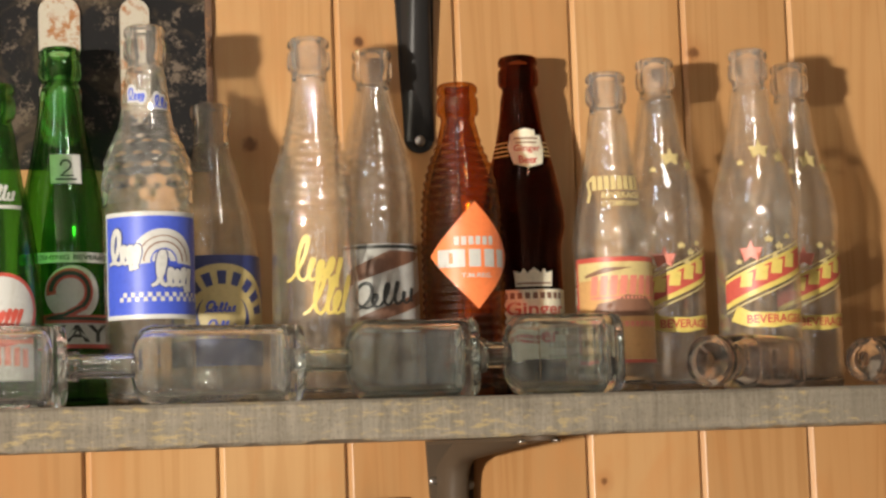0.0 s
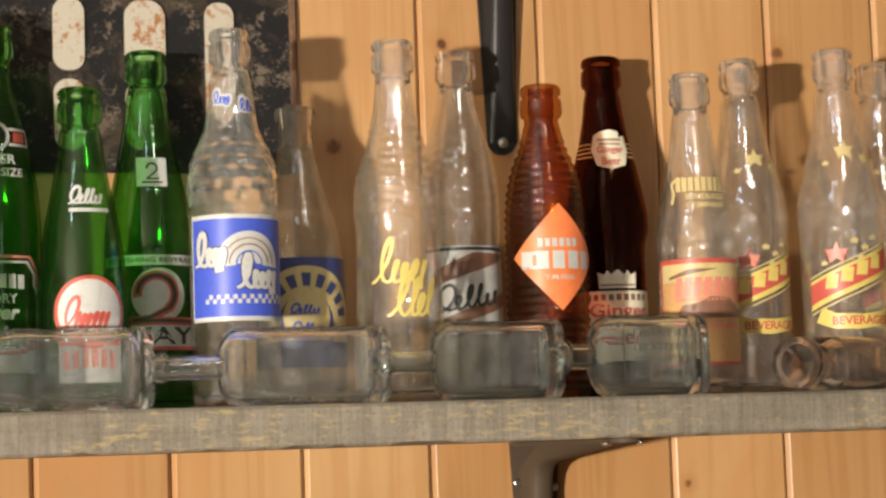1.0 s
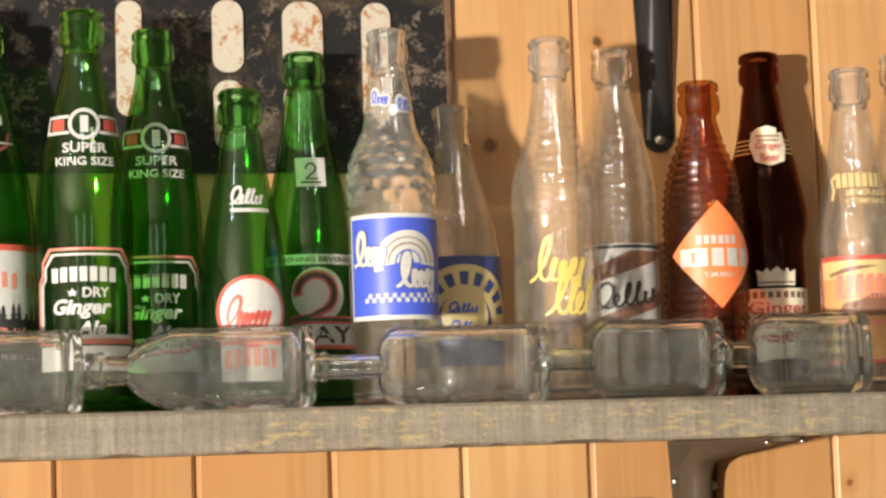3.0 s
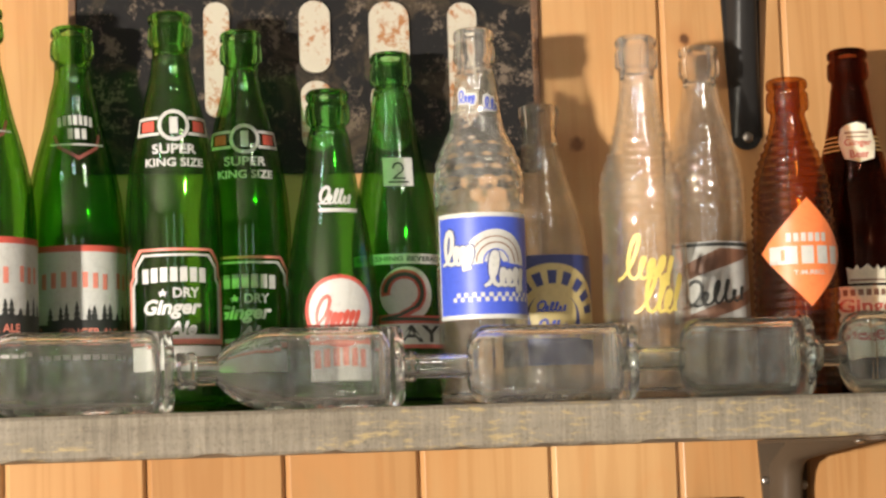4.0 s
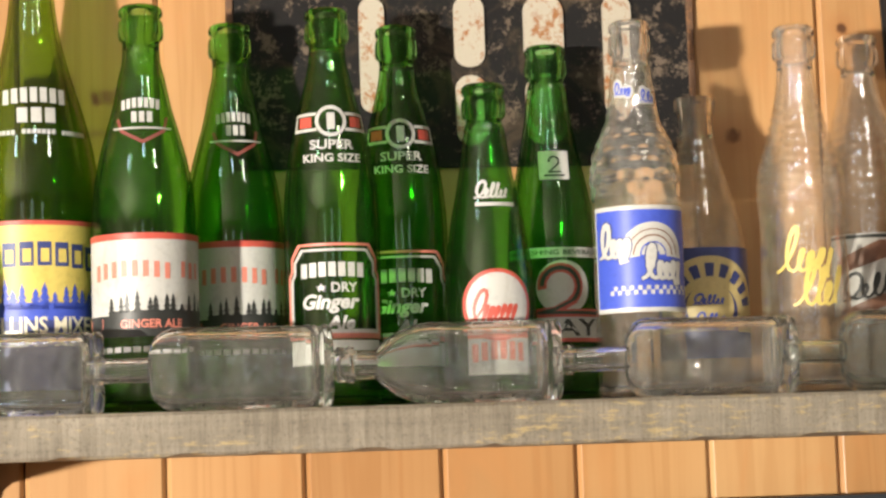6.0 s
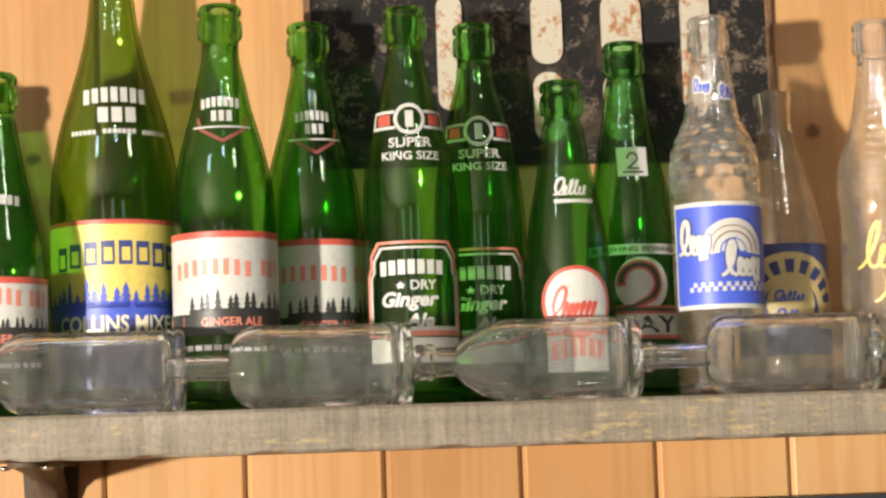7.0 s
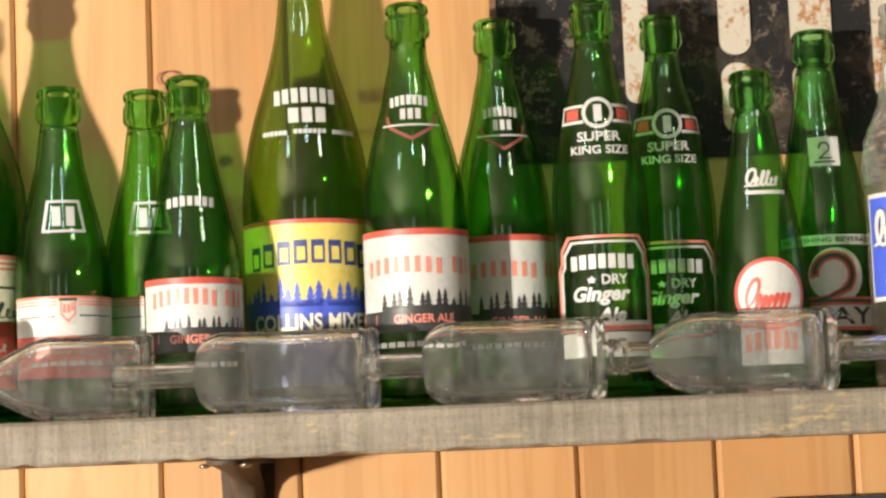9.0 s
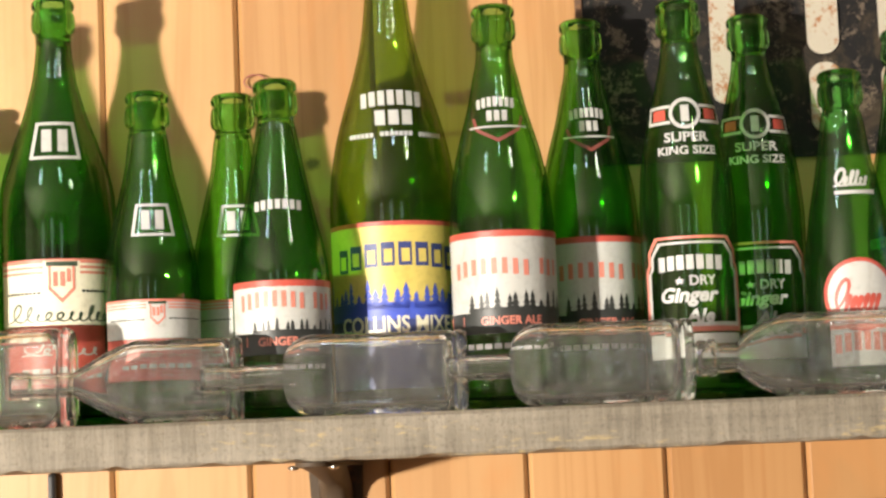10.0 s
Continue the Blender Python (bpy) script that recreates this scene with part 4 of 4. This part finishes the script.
b.printed("top_line", BLACK_INK, rect(-36, 112.5, 36, 115), 0.55, turn=14)
b.printed("panel", BROWN_INK, [[(-30, 86), (24, 104), (36, 110), (2, 111), (-30, 97)], [(-30, 60), (-6, 60), (36, 74), (36, 84), (10, 75)]], 0.55, "brown slanted panels", turn=14)
b.printed("script", BLACK_INK, scrawl(-26, 24, 68, 19, 6, 2.2, 0.25, 0.12), 0.8, "black pen-stroke script", turn=14)
X, Y = 0.5370, 1.345
b = Bottle("soda_bottle", X, Y, RIBBED_AMBER, AMBER, "ribbed amber glass bottle with an orange diamond label", group=ROW, turn=facing(X, Y), relief=ribs, wall=3.0)
b.printed("label", ORANGE_INK, [[(0, 63), (34, 101), (0, 138.5), (-34, 101)]], 1.0, "orange diamond label", turn=20)
b.printed("name_bars", WHITE_INK, blocks(-15, 14, 108, 6, 6, 0.3) + blocks(-27, 27, 92.5, 12.5, 5, 0.24) + rect(-27, 92.5, -16, 95) + rect(-27, 102.5, -16, 105), 1.25, "white bars in place of a name", turn=20)
b.printed("tiny_words", WHITE_INK, words("T.M.REG.", 0, 85, 3.2, 22), 1.25, turn=20, cut=0)
X, Y = 0.6120, 1.412
b = Bottle("soda_bottle", X, Y, WAISTED_BROWN, BROWN, "dark brown waisted glass bottle with white crest label", group=ROW, turn=facing(X, Y))
crest = [(-12, 198), (-12, 193), (-14.5, 188), (-11, 176), (0, 173), (11, 176), (14.5, 188), (12, 193), (12, 198), (7, 197), (7, 201), (0, 202.5), (-7, 201), (-7, 197)]
b.printed("crest", CREAM_INK, [crest], label="white crest", turn=14)
b.printed("gold_line", GOLD_INK, [f for v in (182, 185.2, 188.4, 191.6) for f in rect(-30, v, -14, v + 1.1) + rect(14, v, 24, v + 1.1)], turn=14)
b.printed("crest_print", RED_INK, words("Ginger", 0, 183.6, 6.6, 20) + words("Beer", 0, 176, 6, 14), 0.6, turn=14, cut=0)
b.printed("crest_small_print", BROWN_INK, blocks(-9, 9, 194, 1.8, 9) + blocks(-8, 8, 191, 1.5, 9), 0.6, turn=14)
crown_shape = [(-14, 84), (-13, 92), (-15, 96), (-10, 94), (-7.5, 97.5), (-5, 94), (0, 98), (5, 94), (7.5, 97.5), (10, 94), (15, 96), (13, 92), (14, 84)]
b.printed("label", CREAM_INK, rect(-40, 30, 40, 82) + [crown_shape], label="white label with a crown", turn=14)
b.printed("label_print", RED_INK, words("Ginger", 2, 60, 12.5, 48) + words("Beer", 2, 42, 12, 34), 0.6, turn=14, cut=0)
b.printed("name_bars", BROWN_INK, blocks(-24, 26, 75, 4.6, 9, 0.35) + rect(-13, 85.6, 13, 87), 0.6, turn=14)
X, Y = 0.6520, 1.345
b = Bottle("soda_bottle", X, Y, LABEL_CLEAR, CLEAR, "clear glass bottle with yellow and red picture label", group=ROW, turn=facing(X, Y))
b.printed("neck_name", PALE_YELLOW_INK, blocks(-15, 22, 148, 10, 8, 0.25) + ribbon([(-19, 140), (-17, 146), (-19, 154), (-13, 158)], 2.2), label="yellow bars in place of a name", turn=6)
b.printed("neck_print", PALE_YELLOW_INK, words("BEVERAGE", 7, 142, 4.2, 30) + words("COMPANY", 7, 136, 4.2, 30), turn=6, cut=0)
b.printed("label", PALE_YELLOW_INK, rect(-36, 24, 36, 98), label="yellow printed label", turn=10)
b.printed("field", TAN_INK, rect(-33.5, 26, 33.5, 83), 0.5, "tan orange printed field", turn=10)
b.printed("border", RED_INK, rect(-36, 96, 36, 99.5) + rect(-36.5, 24, -34, 98) + rect(-36, 23, 36, 25.5), 0.6, "red border", turn=10)
b.printed("name_bars", SOFTRED_INK, blocks(-22, 34, 72, 14, 8, 0.25, 0, 0.12) + rect(-22, 69, 34, 71), 0.6, "red bars in place of a name", turn=10)
b.printed("picture", BROWN_INK, [[(-20, 60), (-16, 66), (-4, 68), (4, 72), (20, 71), (28, 64), (34, 62), (34, 57), (-20, 56)], [(-26, 87), (-10, 92), (10, 92), (-26, 85)]], 0.6, "brown printed picture", turn=10)
b.printed("small_print", SOFTRED_INK, blocks(-10, 34, 49, 4, 11), 0.6, turn=10)


def starry_bottle(x, y, label, turn=0.0):
    b = Bottle("soda_bottle", x, y, STARRY_CLEAR, CLEAR, label, group=ROW, turn=facing(x, y), relief=facets)
    b.printed("neck_star", PALE_YELLOW_INK, star(2, 177, 7.6) + star(19, 172, 6) + star(-12, 168, 3), label="pale yellow stars", turn=turn)
    b.printed("red_star", SOFTRED_INK, star(-8, 102, 9), 0.35, "faded red star", turn)
    b.printed("small_star", PALE_YELLOW_INK, star(5, 111, 3.6) + star(13, 106, 3.6) + star(9, 99, 3) + star(-17, 95, 3) + star(20, 113, 3), turn=turn)
    slope = 0.42
    band = lambda a, c: [(-30, a - 30 * slope), (34, a + 34 * slope), (34, c + 34 * slope), (-30, c - 30 * slope)]
    b.printed("sash", YELLOW_INK, [band(73, 94)], 0.35, "yellow slanted sash", turn)
    b.printed("sash_field", RED_INK, [band(77, 91.5)], 0.6, "red slanted field", turn)
    b.printed("name_bars", YELLOW_INK, blocks(-17, 27, 74.5, 10.5, 4, 0.24, 0, 0.15, slope), 0.85, "yellow bars in place of a name", turn)
    scroll = [(-26, 52), (-12, 47), (6, 46), (34, 50), (34, 60), (8, 57), (-10, 58), (-20, 63)]
    b.printed("scroll", YELLOW_INK, [scroll], 0.35, "yellow scroll", turn)
    b.printed("scroll_print", RED_INK, words("BEVERAGES", 9, 49.5, 6.4, 44), 0.6, turn=turn, cut=0)
    b.printed("line", PALE_YELLOW_INK, [band(96, 97.2), band(69.5, 70.7)], 0.35, turn=turn)
    return b


starry_bottle(0.762, 1.332, "clear faceted glass bottle with yellow stars and red sash", 8)
starry_bottle(0.7085, 1.378, "clear faceted glass bottle with a red sash standing behind", 18)
starry_bottle(0.8225, 1.378, "clear faceted glass bottle with yellow stars standing behind", 24)


# ---- flasks lying along the shelf's edge ----
def flask(base, lip, height, depth, glass, label, y=1.285, swing=7.0, neck=None, shoulder=None, lip_r=9.0, neck_r=7.5, square=3.8, panel=False, tilt=0.0, bulge=(2.2, 0.5), sunk=0.0):
    """A lying flask: base and lip are the places of its ends along the shelf; its long axis swings a little out to the front."""
    ob = tagged(new("glass_flask"), label, "bottle", "old flasks lying on the shelf")
    length = (base - lip) / math.cos(radians(swing))
    body = (base - shoulder) / math.cos(radians(swing))
    neck_at = (base - neck) / math.cos(radians(swing))
    hh, hd = height / 2, depth / 2
    r0, rn = lip_r / 1000, neck_r / 1000
    wall = 0.0045

    def section(s, a, b, p):
        pts = []
        for k in range(96):
            t = 2 * math.pi * k / 96
            c, q = math.cos(t), math.sin(t)
            y, z = b * math.copysign(abs(c) ** (2 / p), c), a * math.copysign(abs(q) ** (2 / p), q)
            if sunk and 0.011 < s < body and b > 0.6 * hd:
                f = min(1.0, (s - 0.011) / 0.004, (body - s) / 0.004) * min(1.0, max(0.0, (0.74 - abs(z) / hh) / 0.10))
                y -= math.copysign(sunk * max(0.0, f), y)
            pts.append((-s, y, z))
        return pts

    span = neck_at - body
    stations = [(0.0045, 0.0, 0.0, square), (0.003, hh * 0.6, hd * 0.6, square), (0.0, hh * 0.86, hd * 0.82, square), (0.0006, hh * 0.95, hd * 0.93, square), (0.003, hh, hd, square),
                (0.0052, hh, hd, square), (0.0066, hh * 0.955, hd * 0.93, square), (0.0084, hh * 0.955, hd * 0.93, square), (0.0102, hh * 0.995, hd, square)]
    stations += [(0.0102 + (body - 0.0102) * k / 24, hh * (1 - 0.012 * math.sin(math.pi * k / 24)), hd * (1 - 0.03 * math.sin(math.pi * k / 24)), square) for k in range(1, 25)]
    for k in range(1, 11):
        q = k / 10
        e = max(0.0, 1 - q ** bulge[0]) ** bulge[1] if q < 1 else 0.0
        stations.append((body + span * q * 0.96, rn + (hh - rn) * e, rn + (hd - rn) * e, 2 + (square - 2) * (1 - q) ** 0.7))
    end = length - 0.013
    stations += [(neck_at + (end - neck_at) * k / 3, rn, rn, 2) for k in range(1, 4)]
    stations += [(length - 0.0115, r0, r0, 2), (length - 0.008, r0, r0, 2), (length - 0.007, r0 * 0.86, r0 * 0.86, 2), (length - 0.0055, r0 * 0.97, r0 * 0.97, 2), (length - 0.0015, r0 * 0.97, r0 * 0.97, 2), (length, r0 * 0.8, r0 * 0.8, 2)]
    inner = [(s, max(a - wall, 0.0048), max(b - wall, 0.0048), p) for s, a, b, p in stations if 0.0115 < s < length - 0.002]
    inner = [(length, 0.0052, 0.0052, 2)] + inner[::-1] + [(0.0100, hh * 0.72, hd * 0.62, square), (0.0085, 0.0, 0.0, square)]
    bm = bmesh.new()
    rows = []
    for s, a, b, p in stations + inner:
        rows.append([bm.verts.new((-s, 0, 0))] if a == 0 else [bm.verts.new(c) for c in section(s, a, b, p)])
    for p, q in zip(rows, rows[1:]):
        for k in range(96):
            j = (k + 1) % 96
            if len(p) == 1:
                bm.faces.new((p[0], q[k], q[j]))
            elif len(q) == 1:
                bm.faces.new((p[k], p[j], q[0]))
            else:
                bm.faces.new((p[k], p[j], q[j], q[k]))
    bmesh.ops.recalc_face_normals(bm, faces=bm.faces)
    me = part("glass", bm, glass, ob, smooth=True).data
    me.materials.append(THIN[glass.name])
    for f in me.polygons:
        # the broad faces are thin glass, all edges, the shoulder, neck and foot are thick
        if 0.012 < -f.center.x < body - 0.002 and abs(f.center.z) < hh * 0.70:
            f.material_index = 1
    split_off(ob.children[0], "lip", lambda c: -c.x > length - 0.0125)
    split_off(ob.children[0], "neck", lambda c: -c.x > neck_at)
    split_off(ob.children[0], "base", lambda c: -c.x < 0.0060)
    if panel:
        rnd = random.Random(int(base * 1000))
        for row in range(4):
            z = hh * (0.52 - 0.33 * row)
            x = -body * 0.86
            while x < -body * 0.2:
                w = rnd.uniform(0.002, 0.0045)
                part("embossed_bar", boxed((x, -hd - 0.0006, z - 0.0022), (x + w, -hd + 0.001, z + 0.0022), 0.0004), glass, ob)
                x += w + 0.0016
    ob.matrix_world = pose(base, y, SHELF_TOP + hh + 0.0003) @ pose(0, 0, 0, tilt, 0, 0) @ pose(0, 0, 0, 0, 0, swing)
    return ob


flask(-0.280, -0.46, 0.062, 0.036, FLASK, "clear glass square flask lying on its side", y=1.288, swing=2, neck=-0.415, shoulder=-0.39, panel=False)
flask(-0.1748, -0.3173, 0.0520, 0.030, FLASK, "clear embossed glass flask lying on its side", y=1.291, neck=-0.280, shoulder=-0.240, panel=True, bulge=(1.35, 1.0))
flask(-0.0364, -0.1992, 0.0505, 0.032, FLASK, "clear glass flask with a long neck lying down", y=1.288, swing=6, neck=-0.150, shoulder=-0.128)
flask(0.1031, -0.0483, 0.0515, 0.034, FLASK, "clear oval glass flask lying on its side", y=1.286, swing=4, neck=-0.010, shoulder=0.010, square=3.0)
flask(0.2458, 0.1046, 0.0512, 0.034, FLASK, "clear round-shouldered glass flask lying down", y=1.284, swing=3, neck=0.129, shoulder=0.165, square=3.4, lip_r=11.5, neck_r=9.0, bulge=(1.9, 0.85))
flask(0.3978, 0.2422, 0.0500, 0.034, FLASK, "clear glass flask with a sunk panel lying down", y=1.284, swing=3, neck=0.2885, shoulder=0.302, lip_r=9.5, panel=False, sunk=0.0014)
flask(0.5177, 0.3892, 0.0520, 0.034, AQUA, "aqua-tinted square glass flask lying on its side", y=1.285, swing=3, neck=0.430, shoulder=0.444, square=4.5, sunk=0.0014)
flask(0.6224, 0.5118, 0.0545, 0.034, AQUA, "aqua-tinted embossed glass flask lying down", y=1.285, swing=3, neck=0.541, shoulder=0.556, lip_r=12.0, neck_r=8.5, panel=True, sunk=0.0014)
flask(0.765, 0.668, 0.0370, 0.032, PURPLE, "small clear glass flask with its mouth turned forward", y=1.300, swing=33, neck=0.692, shoulder=0.705, lip_r=17.5, neck_r=13.0)
flask(0.885, 0.795, 0.0350, 0.032, PURPLE, "small clear glass flask with its mouth turned forward", y=1.300, swing=30, neck=0.815, shoulder=0.828, lip_r=15.5, neck_r=12.0)

# ---- small things on the wall ----
dark = tagged(new("picture_frame"), "dark blue-grey frame hanging below the shelf", "frame")
dark.location = (0.37, WALL_Y, 1.3372)
part("top_rail", boxed((-0.145, -0.018, 0.155), (0.145, -0.0005, 0.1755), 0.002), DARK_FRAME, dark)
part("bottom_rail", boxed((-0.145, -0.018, -0.1755), (0.145, -0.0005, -0.155), 0.002), DARK_FRAME, dark)
for x in (-0.145, 0.1245):
    part("side_rail", boxed((x, -0.018, -0.1545), (x + 0.0205, -0.0005, 0.1545), 0.002), DARK_FRAME, dark)
part("panel", boxed((-0.124, -0.010, -0.1545), (0.124, -0.0005, 0.1545)), DARK_FRAME, dark)

cable = tagged(linked("cable", boxed((-0.3325, WALL_Y - 0.007, 1.0), (-0.3265, WALL_Y - 0.0005, SHELF_BOTTOM), 0.0025), BLACK_STEEL), "dark cable running down the wall under the shelf", "cable")


def wire_loop():
    bm = bmesh.new()
    n, m, r, q = 28, 8, 0.0058, 0.0006
    rows = []
    for k in range(n):
        a = 2 * math.pi * k / n
        c = Vector((1.35 * r * math.cos(a), -0.004, 0.85 * r * math.sin(a)))
        o = Vector((math.cos(a), 0, math.sin(a)))
        rows.append([bm.verts.new(c + q * (o * math.cos(2 * math.pi * j / m) + Vector((0, 1, 0)) * math.sin(2 * math.pi * j / m))) for j in range(m)])
    for k in range(n):
        for j in range(m):
            bm.faces.new((rows[k][j], rows[(k + 1) % n][j], rows[(k + 1) % n][(j + 1) % m], rows[k][(j + 1) % m]))
    box(bm, (-0.0006, -0.004, -0.0006), (0.0006, -0.0003, 0.0006))
    ob = linked("wire_loop", bm, WIRE, smooth=True)
    ob.location = (-0.179, WALL_Y, 1.824)
    return tagged(ob, "small reddish wire loop fixed to the wall", "hook")


wire_loop()

# ---- the boards of the wall ----
PITCH, FIRST = 0.09614, 0.48255


def board_mesh():
    w, c, deep, back = PITCH - 0.0010, 0.0024, 0.0030, 0.020
    prof = [(0, back), (0, deep), (c, 0.0004), (c + 0.0006, 0), (w - c - 0.0006, 0), (w - c, 0.0004), (w, deep), (w, back)]
    bm = bmesh.new()
    a = [bm.verts.new((x, y, 0.0)) for x, y in prof]
    b = [bm.verts.new((x, y, CEIL)) for x, y in prof]
    for k in range(8):
        j = (k + 1) % 8
        bm.faces.new((a[k], a[j], b[j], b[k]))
    bm.faces.new(a)
    bm.faces.new(b[::-1])
    bmesh.ops.recalc_face_normals(bm, faces=bm.faces)
    me = bpy.data.meshes.new("board")
    bm.to_mesh(me)
    bm.free()
    me.materials.append(PINE)
    return me


BOARD = board_mesh()
for k in range(-38, 20):
    ob = new("board", BOARD)
    ob.parent = wall_north
    ob.location = (FIRST + k * PITCH, WALL_Y, 0.0)
